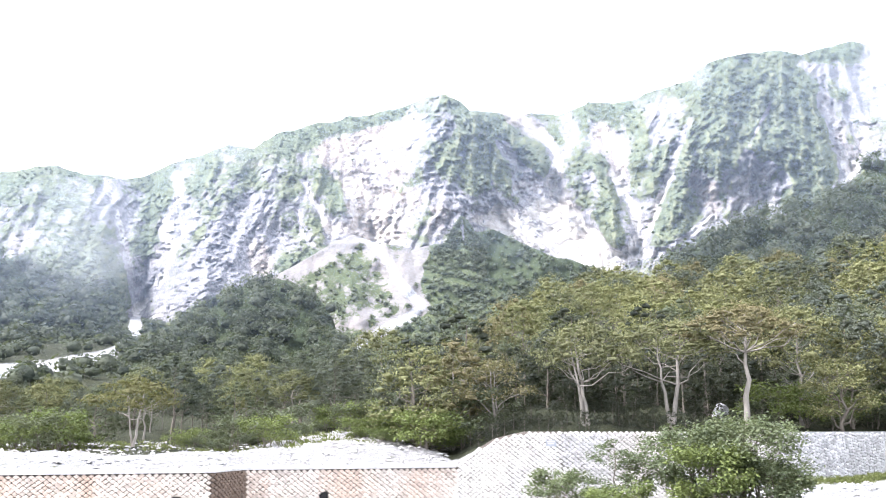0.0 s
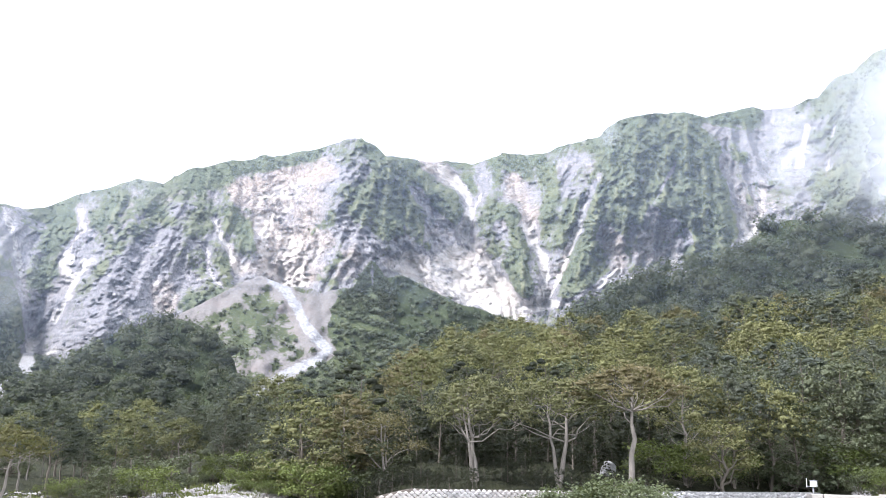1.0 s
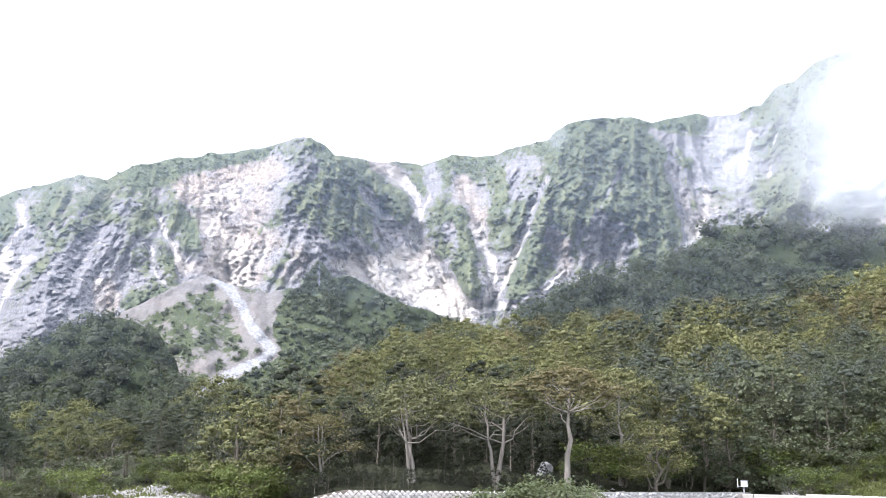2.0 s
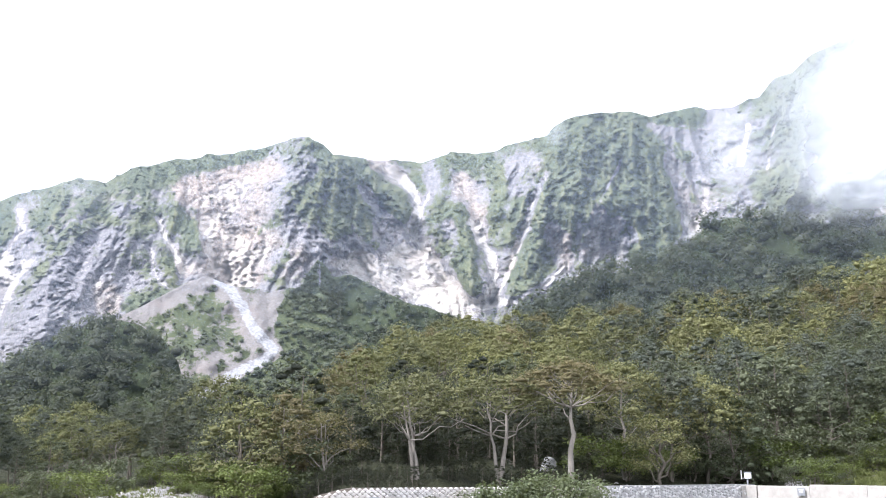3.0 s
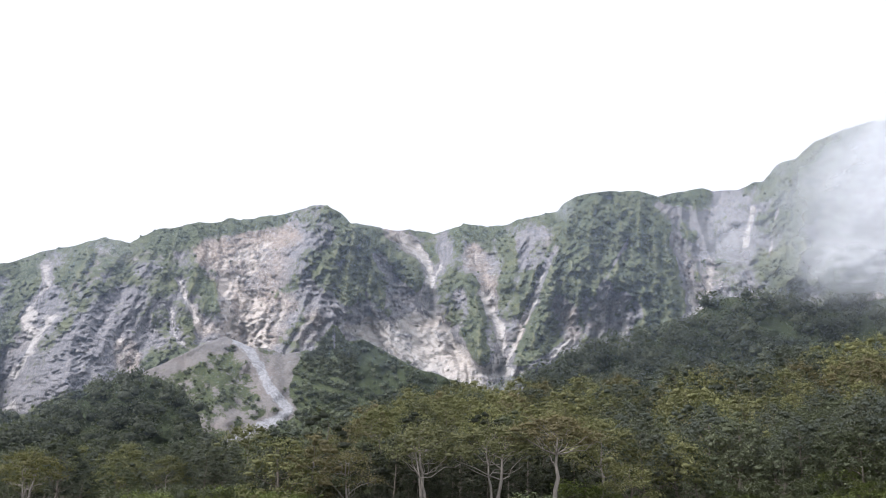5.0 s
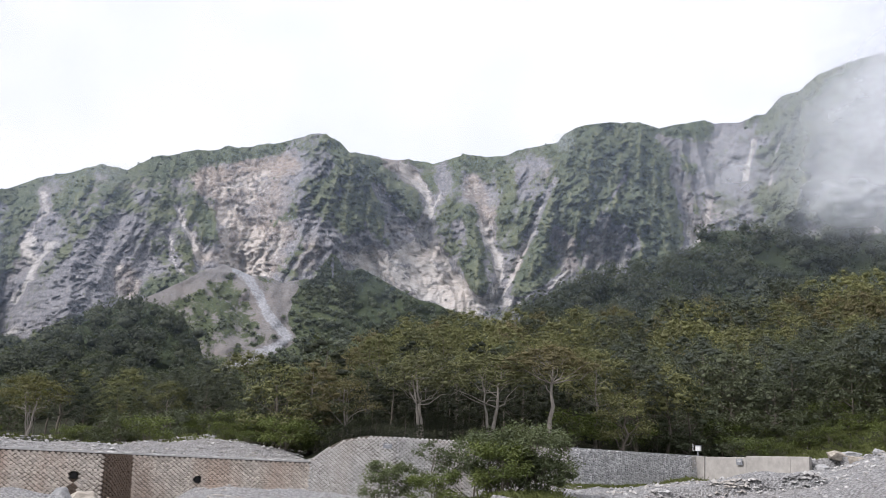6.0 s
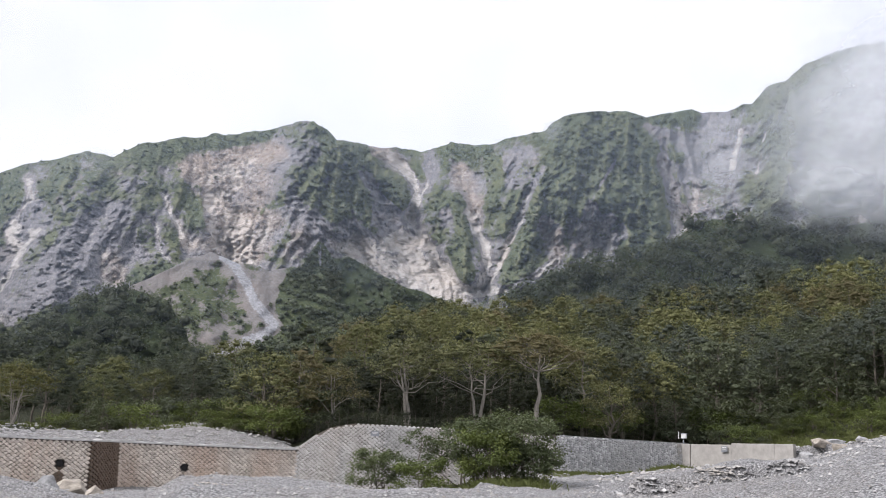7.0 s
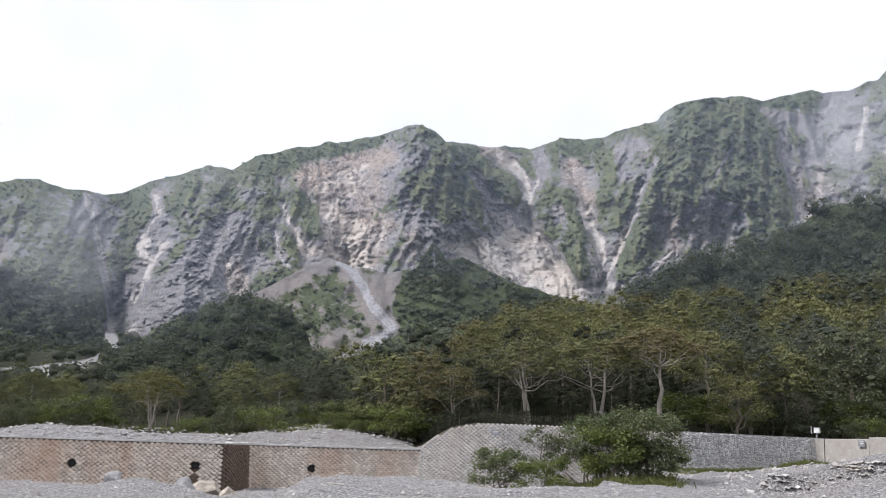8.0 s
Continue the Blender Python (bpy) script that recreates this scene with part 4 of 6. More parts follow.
def make_tree(kind, seed, h, spread, bare, leaf_mat, bark, limbs=9, clump=(0.95, 0.34), per=64, leaf=0.24, stems=1, twigs=3, lean=0.0, girth=0.14, flat=0.5, label=""):
    """A broadleaf tree: stem, limbs and twigs, and a crown of leaf clumps in loose layers."""
    rs = np.random.RandomState(seed)
    lines, tips = [], []
    for sidx in range(stems):
        a0 = rs.rand() * 6.28
        foot = np.array([0.25 * sidx * np.cos(a0), 0.25 * sidx * np.sin(a0), -0.35])
        off = np.array([np.cos(a0), np.sin(a0)]) * (lean + (0.16 * h if stems > 1 else 0.03 * h))
        top = np.array([off[0], off[1], h * (0.86 if sidx == 0 else 0.72 + 0.15 * rs.rand())])
        trunk = bend(foot, top, 0.0, rs, 8, 0.022)
        g = girth * (1 if sidx == 0 else 0.75)
        lines.append((trunk, g * np.linspace(1.15, 0.22, 8)))
        m = max(4, limbs // stems)
        for i in range(m):
            f = bare + (0.97 - bare) * (i + 0.3 * rs.rand()) / m
            at = trunk[0] + (trunk[-1] - trunk[0]) * f
            k = f * 7
            at = trunk[int(k)] + (trunk[min(int(k) + 1, 7)] - trunk[int(k)]) * (k - int(k))
            ang = a0 + 2.4 * i + rs.rand() * 0.9
            out = spread * (1.0 - 0.62 * max(0, (f - 0.45) / 0.55) ** 1.6) * (0.7 + 0.4 * rs.rand())
            end = at + np.array([np.cos(ang) * out, np.sin(ang) * out, out * (flat + 0.25 * rs.rand()) * (1.0 if f < 0.8 else 0.6)])
            end[2] = min(end[2], h)
            limb = bend(at, end, 0.05 * out, rs, 5, 0.05)
            lines.append((limb, g * (1.05 - 0.75 * f) * np.linspace(0.62, 0.12, 5)))
            tips.append(end)
            for j in range(3):
                b = limb[2 + j % 2] if j < 2 else limb[3]
                aa = ang + (0.8 + 0.5 * rs.rand()) * (1 if j % 2 else -1)
                o2 = out * (0.34 + 0.26 * rs.rand())
                e2 = b + np.array([np.cos(aa) * o2, np.sin(aa) * o2, o2 * (0.25 + 0.4 * rs.rand())])
                if twigs:
                    lines.append((bend(b, e2, 0, rs, 3, 0.06), g * 0.26 * (1.05 - 0.7 * f) * np.linspace(1, 0.3, 3)))
                tips.append(e2)
        tips.append(top)
    tips = np.array(tips)
    tips = tips[tips[:, 2] > h * bare * 0.8]
    c, squash = clump
    n = per * len(tips)
    scale = np.repeat(0.7 + 0.6 * rs.rand(len(tips)), per)[:, None]
    ball = unit(rs.normal(size=(n, 3))) * rs.rand(n, 1) ** 0.45
    spot = np.repeat(tips, per, 0) + ball * scale * c * np.array([1, 1, squash])
    spot[:, 2] -= 0.22 * c * (ball[:, 0] ** 2 + ball[:, 1] ** 2)
    nrm = unit(rs.normal(size=(n, 3)) * 0.42 + np.array([0, 0, 0.95]) + ball * 0.35)
    lv, lf = leaf_quads(spot, nrm, leaf * (0.6 + 0.8 * rs.rand(n)), seed + 1)
    tree = new(kind)
    tv, tf = tubes(lines)
    part("trunk", mesh_from("trunk", tv, tf, True), bark, tree)
    part("crown", mesh_from("crown", lv, lf), leaf_mat, tree)
    return tagged(tree, label, "shrub" if "shrub" in kind else "tree")


def cores(mid, size, squash, rs, cols=6, rows=4):
    """Rounded, uneven masses of foliage, one at each centre."""
    n = len(mid)
    u, v = np.meshgrid(np.linspace(0, 2 * np.pi, cols), np.linspace(-0.5 * np.pi, 0.5 * np.pi, rows))
    ph = rs.rand(n, 3, 1, 1) * 6.28
    rad = 1 + 0.2 * np.sin(2 * u + ph[:, 0]) + 0.16 * np.sin(3 * u + 2 * v + ph[:, 1]) + 0.10 * np.cos(4 * u - 3 * v + ph[:, 2])
    rad = rad * np.asarray(size)[:, None, None]
    p = np.stack([rad * np.cos(u) * np.cos(v), rad * np.sin(u) * np.cos(v), rad * squash * np.where(v > 0, np.sin(v), 0.6 * np.sin(v))], -1) + np.asarray(mid)[:, None, None, :]
    f = grid_faces(rows, cols)
    return p.reshape(-1, 3), (f[None] + (rows * cols) * np.arange(n)[:, None, None]).reshape(-1, 4)


def dome_tree(kind, seed, h, spread, bare, leaf_mat, bark, pads=56, per=44, leaf=0.20, squash=0.74, low=-0.3, stems=1, lean=0.0, girth=0.14, pad=0.27, twigs=0, core=0.42, label=""):
    """A broadleaf tree whose domed crown is built up of flat, rounded pads of foliage on spreading limbs."""
    rs = np.random.RandomState(seed)
    zc = h * (bare + (1 - bare) * 0.32)
    high = h - zc
    up = 1 - (1 - low) * (np.arange(pads) + 0.5) / pads + rs.normal(size=pads) * 0.05
    up = np.clip(up, -0.9, 1)
    ang = 2.4 * np.arange(pads) + rs.rand(pads)
    lobes = 1 + 0.20 * np.sin(3 * ang + 6 * rs.rand()) + 0.12 * np.sin(5 * ang + 9 * up + 6 * rs.rand())
    ring = np.sqrt(1 - up**2) * spread * lobes * (0.70 + 0.36 * rs.rand(pads))
    mid = np.stack([np.cos(ang) * ring, np.sin(ang) * ring, zc + up * high * (0.88 + 0.2 * rs.rand(pads))], -1)
    lines, heads = [], []
    for s in range(stems):
        a0 = rs.rand() * 6.28 + 3.1 * s
        off = np.array([math.cos(a0), math.sin(a0)]) * (lean + (0.22 * spread if stems > 1 else 0.02 * h))
        trunk = bend((0.12 * s, 0.08 * s, -0.4), (off[0], off[1], h * (0.9 - 0.1 * s)), 0.0, rs, 9, 0.011)
        lines.append((trunk, girth * (1 - 0.2 * s) * np.linspace(1.2, 0.16, 9)))
        heads.append(trunk)
    for i in range(0, pads, 3):
        trunk = heads[i % stems]
        want = np.clip(mid[i, 2] - (0.35 + 0.6 * rs.rand()) * ring[i] - 0.2, h * bare * (0.75 + 0.35 * rs.rand()), h * 0.85)
        k = int(np.argmin(np.abs(trunk[:, 2] - want)))
        limb = bend(trunk[k], mid[i] - np.array([0, 0, 0.1]), -0.06 * ring[i], rs, 5 if twigs else 4, 0.05)
        lines.append((limb, girth * (0.62 - 0.4 * k / 9) * np.linspace(0.75, 0.12, len(limb))))
        for j in range(twigs):
            tip = mid[i] + np.append(rs.normal(size=2) * pad * spread * 0.6, 0.05)
            lines.append((bend(limb[3], tip, 0.0, rs, 3, 0.06), girth * 0.10 * np.linspace(1, 0.4, 3)))
    size = pad * spread * (0.65 + 0.7 * rs.rand(pads))
    n = pads * per
    ball = unit(rs.normal(size=(n, 3)) * np.array([1, 1, 0.8]) + np.array([0, 0, 0.35])) * (0.45 + 0.95 * rs.rand(n, 1))
    rag = 1 + 0.35 * np.sin(5 * np.arctan2(ball[:, 1], ball[:, 0]) + np.repeat(rs.rand(pads) * 6, per))[:, None] * np.array([1, 1, 0.3])
    spot = np.repeat(mid, per, 0) + ball * rag * np.repeat(size, per)[:, None] * np.array([1, 1, squash])
    away = unit(np.repeat(mid, per, 0) - np.array([0, 0, zc - 0.4 * high]))
    nrm = unit(ball * np.array([0.7, 0.7, 0.9]) + 0.45 * away + 0.62 * rs.normal(size=(n, 3)))
    lv, lf = leaf_quads(spot, nrm, leaf * (0.6 + 0.8 * rs.rand(n)), seed + 1)
    if core:
        cv, cf = cores(mid, size * core, squash * 0.95, rs)
        lv, lf = np.concatenate([cv, lv]), np.concatenate([cf, lf + len(cv)])
    tree = new(kind)
    tv, tf = tubes(lines, 6 if twigs else 4)
    part("trunk", mesh_from("trunk", tv, tf, True), bark, tree)
    part("crown", mesh_from("crown", lv, lf, True), leaf_mat, tree)
    return tagged(tree, label, "tree")


def plant(az, r, turn=0.0, size=1.0, sink=0.0):
    x, y = r * math.sin(radians(az)), r * math.cos(radians(az))
    return pose(x, y, float(ground_z(az, r)) - sink, 0, 0, turn) @ Matrix.Scale(size, 4)


def put(tree, az, r, turn=0.0, size=1.0, group=""):
    m = plant(az, r, turn, size)
    ob = copy_thing(tree, m)
    ob.scale = (size, size, size)
    if group:
        ob["group"] = group
    return ob


def place_first(tree, az, r, turn=0.0, size=1.0):
    tree.matrix_basis = plant(az, r, turn, size)
    return tree


def crowns(name, surface, spacing, radius, quads, leaf, mat, label, category, seed, keep=None, lift=0.55, core=0.66, grid=(7, 5)):
    """A far wood as one sheet of many rough leaf crowns over a hillside."""
    az, el, r, front = surface
    rs = np.random.RandomState(seed)
    ok = np.argwhere((front < 0.999) & (front > 0.02))
    area = (az[0, -1] - az[0, 0]) * (el.max() - el.min()) * 0.55 * math.radians(1) ** 2 * r.mean() ** 2 * 1.6
    count = int(area / spacing**2)
    pick = ok[rs.randint(0, len(ok), count)]
    a, e, d = (q[pick[:, 0], pick[:, 1]] for q in (az, el, r))
    a = a + rs.normal(size=count) * 0.1
    if keep is not None:
        sel = keep(a, e)
        a, e, d = a[sel], e[sel], d[sel]
    count = len(a)
    size = radius * (0.6 + 0.8 * rs.rand(count))
    base = polar(a, e, d)
    base[:, 2] += size * lift
    base[:, 1] -= size * 0.3
    n = count * quads
    ball = unit(rs.normal(size=(n, 3)) + np.array([0, -0.35, 0.55]))
    lump = 0.72 + 0.45 * rs.rand(n, 1)
    spot = np.repeat(base, quads, 0) + ball * lump * np.repeat(size, quads)[:, None] * np.array([1, 1, 0.85])
    nrm = unit(ball + rs.normal(size=(n, 3)) * 0.45 + np.array([0, 0, 0.3]))
    v, f = leaf_quads(spot, nrm, leaf * np.repeat(size, quads) * (0.6 + 0.8 * rs.rand(n)), seed + 3, 0.8)
    cv, cf = cores(base, size * core, 0.85, rs, *grid)
    me = mesh_from(name, np.concatenate([cv, v]), np.concatenate([cf, f + len(cv)]), True)
    tone = rs.rand(count) ** 1.6
    attribute(me, "tone", np.concatenate([np.repeat(tone, grid[0] * grid[1]), np.repeat(tone, quads * 4)]))
    return tagged(part(name, me, mat), label, category, kind="stuff")


crowns("knoll_wood", DARK, 2.3, 2.3, 110, 0.20, LEAF_FAR, "dense dark green tree crowns on the knoll", "wood", 201, core=0.5)
crowns("slope_wood", BACKHILL, 3.0, 3.0, 110, 0.21, LEAF_FAR, "dense dark green tree crowns on the steep slope", "wood", 211, core=0.5)
crowns("mountain_scrub", FACE, 7.0, 0.72, 8, 0.62, LEAF_HEATH, "low dark green scrub on the mountain's ribs", "shrubs", 261, lift=0.1, core=0.85, grid=(6, 4))
crowns("pinnacle_scrub", PINNACLE, 1.1, 0.7, 18, 0.5, LEAF_FAR, "dark low scrub on the pointed rock", "shrubs", 262, lambda a, e: np.abs(a + 0.61) > 0.10, grid=(6, 4))
crowns("bluff_wood", BLUFF, 2.7, 2.8, 46, 0.32, LEAF_FAR, "dark green tree crowns on the valley bluff", "wood", 221, lambda a, e: a > -32)
crowns("hill_shrubs", HUMP, 1.4, 0.9, 20, 0.42, LEAF_SCRUB, "low green shrubs covering the rounded hill", "shrubs", 231, grid=(6, 4))


def cone_foot(a, e):
    return (past_stream(a, e) > 0.03) & (e > 3.0)


def cone_green(a, e):
    veg, bare = paint_debris(a, e)
    return (past_stream(a, e) < 0) & (veg + 0.5 * (fbm(a * 4, e * 5, 3, 88) - 0.5) > 0.55) & (e > 3.0)


floor_az, floor_r = np.meshgrid(np.linspace(-31, -6.5, 200), np.linspace(138, 410, 200))
floor_el = np.degrees(np.arctan2(ground_z(floor_az, floor_r) - OZ, floor_r))


def off_river(a, e):
    d, along = from_line(a, e, RIVER)
    return d > 0.36


crowns("valley_wood", (floor_az, floor_el, floor_r, np.full(floor_az.shape, 0.5)), 2.2, 1.9, 36, 0.32, LEAF_FAR, "low dark green wood on the valley floor", "wood", 251, off_river)
crowns("cone_shrubs", CONE, 1.5, 0.62, 16, 0.6, LEAF_SCRUB, "low shrubs dotted over the scree cone", "shrubs", 241, cone_green)

crowns("hill_foot_shrubs", CONE, 1.15, 0.95, 18, 0.42, LEAF_SCRUB, "low green shrubs coming down to the stream", "shrubs", 242, cone_foot)

# kinds of tree, then the wood behind the walls
WOOD = "trees of the wood"
KINDS = [
    dome_tree("tree", 301, 8.4, 3.2, 0.40, LEAF_MID, BARK_PALE, 60, 56, 0.20, 0.62, -0.15, label="green broadleaf tree with a broad crown at the wood"),
    dome_tree("tree", 302, 8.8, 3.2, 0.36, LEAF_DEEP, BARK_DARK, 60, 56, 0.20, 0.70, -0.2, label="dark green broadleaf tree in the dense wood"),
    dome_tree("tree", 303, 8.0, 3.2, 0.38, LEAF_YELLOW, BARK_DARK, 60, 56, 0.20, 0.60, -0.2, label="yellowish green broadleaf tree in the wood"),
    dome_tree("tree", 304, 7.4, 2.8, 0.30, LEAF_BROWN, BARK_PALE, 60, 40, 0.18, 0.6, -0.4, pad=0.24, core=0.5, label="browning broadleaf tree with thin foliage"),
    dome_tree("tree", 305, 7.0, 3.1, 0.08, LEAF_SILVER, BARK_DARK, 84, 46, 0.18, 0.80, -0.75, pad=0.22, label="grey-green broadleaf tree at the wood's edge"),
    dome_tree("tree", 306, 7.6, 2.7, 0.06, LEAF_SHADED, BARK_DARK, 44, 34, 0.24, 0.7, -0.8, pad=0.32, label="tree leafed down to the ground, its leaves darkened for canopy shade"),
]
FAR_KINDS = [
    dome_tree("tree", 311, 9.0, 3.6, 0.20, LEAF_MID, BARK_DARK, 44, 34, 0.30, 0.74, -0.1, label="green broadleaf tree on the wooded hillside"),
    dome_tree("tree", 312, 9.4, 3.6, 0.18, LEAF_DEEP, BARK_DARK, 44, 34, 0.30, 0.78, -0.1, label="dark green broadleaf tree on the wooded hillside"),
    dome_tree("tree", 313, 8.8, 3.7, 0.22, LEAF_YELLOW, BARK_DARK, 44, 34, 0.30, 0.70, -0.1, label="yellow-green broadleaf tree on the wooded hillside"),
    dome_tree("tree", 314, 8.4, 3.5, 0.18, LEAF_BROWN, BARK_DARK, 44, 34, 0.30, 0.76, -0.1, label="browning green broadleaf tree on the wooded hillside"),
]
for i, kind in enumerate(KINDS):
    kind["group"] = WOOD
    place_first(kind, (16.2, 18.6, 20.4, -1.2, 21.6, 5.0)[i], (84, 87, 89, 79, 90, 90)[i], 40 * i)
for i, kind in enumerate(FAR_KINDS):
    kind["group"] = WOOD
    place_first(kind, (8.0, 12.0, 16.0, 20.0)[i], 168, 70 * i)

TALL = {}
for kind in KINDS + FAR_KINDS:
    TALL[kind.name] = max(v.co.z for v in kind.children[1].data.vertices)


def grown(kind, a, d, low=0.55, high=1.2):
    """The size at which a tree's top keeps to the wood's outline."""
    line = float(np.interp(a, [-30, -18.46, -15.59, -12.52, -9.34, -6.73, -5.18, -3.55, -0.8, 1.25, 3.31, 5.43, 7.55, 10.05, 14.66, 18.15, 21.57, 24.92, 28.15, 31.27, 33.31, 36, 40], [3.33, 3.63, 4.18, 4.26, 4.32, 4.5, 5.89, 6.69, 6.94, 7.69, 8.76, 9.22, 9.64, 9.88, 10.08, 10.66, 11.46, 12.17, 12.35, 12.88, 12.99, 13.9, 14.2]))
    edge = min(line, 6.9) if a < 20 else 6.9 - 0.12 * (a - 20)
    line = edge + (line - edge) * min(1, max(0, (d - 82) / 105)) if a > -4 else line
    need = OZ + d * math.tan(radians(line)) - float(ground_z(a, d))
    return min(high, max(low, need / TALL[kind.name])) * (0.64 + 0.48 * rs.rand())


rs = np.random.RandomState(77)
r = 76.0
while r < 205:
    gap = 5.4 if r < 100 else 7.6 + 0.02 * (r - 100)
    az = -3.2 + rs.rand() * 2
    while az < 37:
        a, d = az + (rs.rand() - 0.5) * math.degrees(gap / r) * 0.7, r + (rs.rand() - 0.5) * gap * 0.8
        az += math.degrees(gap / r)
        first = float(np.interp(a, [-4, 0, 4, 14, 22, 27, 31, 37], [77, 82, 84, 85, 91, 90, 90, 90]))
        last = float(np.interp(a, [-4, -1, 2, 6], [90, 115, 170, 205]))
        if d < first or d > last:
            continue
        q = rs.rand()
        if d < 104:
            k = KINDS[1] if q < 0.34 else KINDS[0] if q < 0.66 else KINDS[2] if q < 0.76 else KINDS[3] if q < 0.84 else KINDS[4]
            if a > 15 and q > 0.4:
                k = KINDS[4]
            # trees with shade-darkened leaves fill the inside of the wood
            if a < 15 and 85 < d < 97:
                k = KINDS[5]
        else:
            k = FAR_KINDS[0] if q < 0.36 else FAR_KINDS[1] if q < 0.50 else FAR_KINDS[2] if q < 0.82 else FAR_KINDS[3]
        put(k, a, d, 360 * rs.rand(), grown(k, a, d))
    r += gap * 0.9

# the belt of trees behind the gravel terrace
r = 86.0
while r < 128:
    az = -30 + rs.rand() * 2
    while az < -4.5:
        gap = 5.2
        a, d = az + (rs.rand() - 0.5) * 1.6, r + (rs.rand() - 0.5) * 3
        az += math.degrees(gap / r)
        q = rs.rand()
        if a > -9 and d < 92:
            continue
        k = KINDS[1] if q < 0.45 else KINDS[0] if q < 0.72 else KINDS[2] if q < 0.86 else KINDS[4]
        put(k, a, d, 360 * rs.rand(), grown(k, a, d, 0.4))
    r += 6.5

# leafy trees on the slope above the concrete wall
for i in range(34):
    a, d = 22 + 15 * (i + 0.7 * rs.rand()) / 34, 92 + 34 * rs.rand() ** 1.3
    k = KINDS[4] if i % 3 else KINDS[1]
    put(k, a, d, 360 * rs.rand(), 0.7 + 0.35 * rs.rand())

# undergrowth behind the wall, its leaf colour darkened for the shade under the canopy
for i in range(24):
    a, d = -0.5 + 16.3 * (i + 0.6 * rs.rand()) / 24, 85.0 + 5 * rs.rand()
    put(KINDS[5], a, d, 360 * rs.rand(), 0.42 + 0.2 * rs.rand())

# small ones in the same darkened leaf, for the shade at the trunks' feet
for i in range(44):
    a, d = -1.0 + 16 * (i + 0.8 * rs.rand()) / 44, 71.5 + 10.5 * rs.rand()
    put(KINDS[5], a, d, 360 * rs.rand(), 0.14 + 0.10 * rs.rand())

# single trees that stand out at the wood's edge
place_first(dome_tree("tree", 321, 8.6, 3.5, 0.62, LEAF_BROWN, BARK_PALE, 60, 60, 0.17, 0.42, 0.05, girth=0.23, pad=0.24, twigs=2, core=0.45, label="tall tree with a pale forked trunk and thin crown"), 13.42, 77.6, 20)
place_first(dome_tree("tree", 322, 7.6, 3.6, 0.48, LEAF_MID, BARK_PALE, 60, 60, 0.18, 0.36, 0.1, 2, girth=0.19, pad=0.25, twigs=2, label="two-stemmed tree with pale trunks and a flat green crown"), 9.79, 78.0, 70)
place_first(dome_tree("tree", 323, 6.8, 3.2, 0.42, LEAF_MID, BARK_PALE, 60, 60, 0.18, 0.5, -0.1, 2, 0.5, girth=0.17, pad=0.26, twigs=2, label="bright green tree with slanting pale trunks"), 5.62, 77.0, 150)
place_first(dome_tree("tree", 324, 6.6, 2.9, 0.16, LEAF_YELLOW, BARK_DARK, 72, 50, 0.18, 0.55, -0.6, 2, label="yellowish green tree beside the gravel terrace"), -3.06, 77.5, 30)
place_first(make_tree("tree", 325, 5.4, 2.6, 0.20, LEAF_BROWN, BARK_PALE, 10, (0.85, 0.45), 44, 0.2, stems=2, girth=0.11, label="browning tree with fine bare twigs"), 1.14, 77.5, 200)
place_first(dome_tree("tree", 326, 4.3, 2.6, 0.40, LEAF_GOLD, BARK_PALE, 26, 90, 0.17, 0.32, 0.0, 2, girth=0.1, twigs=2, label="small umbrella-shaped tree with yellow leaves"), -17.08, 76.0, 60)
place_first(make_tree("tree", 327, 5.6, 2.4, 0.12, LEAF_MID, BARK_DARK, 11, (0.85, 0.5), 66, 0.2, label="fresh green young tree at the wood's edge"), 17.90, 80.5, 10)

# ---------------------------------------------------------------- walls
MASONRY_PALE = stone_material("pale_masonry_stone", (0.40, 0.39, 0.375), (0.56, 0.55, 0.53), (0.42, 0.385, 0.345))
MASONRY_WET = stone_material("wet_brown_masonry_stone", (0.105, 0.075, 0.055), (0.17, 0.125, 0.095), (0.12, 0.085, 0.062))
MORTAR_GREY = plain_material("grey_mortar", (0.20, 0.20, 0.195), (0.30, 0.30, 0.295), 4.0)
COPING = plain_material("pale_coping", (0.36, 0.35, 0.335), (0.56, 0.55, 0.53), 2.5)
CONCRETE = plain_material("concrete", (0.25, 0.238, 0.22), (0.37, 0.352, 0.325), 1.5)
# near-black, so the shade inside the pipe mouths is put into the colour
DARK_HOLE = plain_material("pipe_hole_shade", (0.012, 0.012, 0.012), (0.02, 0.02, 0.02), 4.0)
WHITE_PAINT = plain_material("white_paint", (0.55, 0.55, 0.54), (0.68, 0.68, 0.67), 3.0, 0.5)
GREY_METAL = plain_material("grey_metal", (0.22, 0.23, 0.25), (0.34, 0.35, 0.37), 3.0, 0.5, 0.6)
BOULDER = plain_material("boulder_stone", (0.17, 0.15, 0.125), (0.46, 0.415, 0.35), 2.6)
BOULDER_GREY = plain_material("grey_boulder_stone", (0.16, 0.16, 0.16), (0.42, 0.42, 0.415), 2.6)


def face_point(az, h, out=0.0):
    """A place on the walls' face at height h above the level plane's zero, out metres towards the river bed."""
    r = float(wall_r(np.array(az))) - 0.55 - out
    return Vector((r * math.sin(radians(az)), r * math.cos(radians(az)), h))


def face_frame(az):
    """Right along the wall, and out of it."""
    a, b = face_point(az - 0.12, 0), face_point(az + 0.12, 0)
    along = (b - a).normalized()
    return along, Vector((along.y, -along.x, 0))


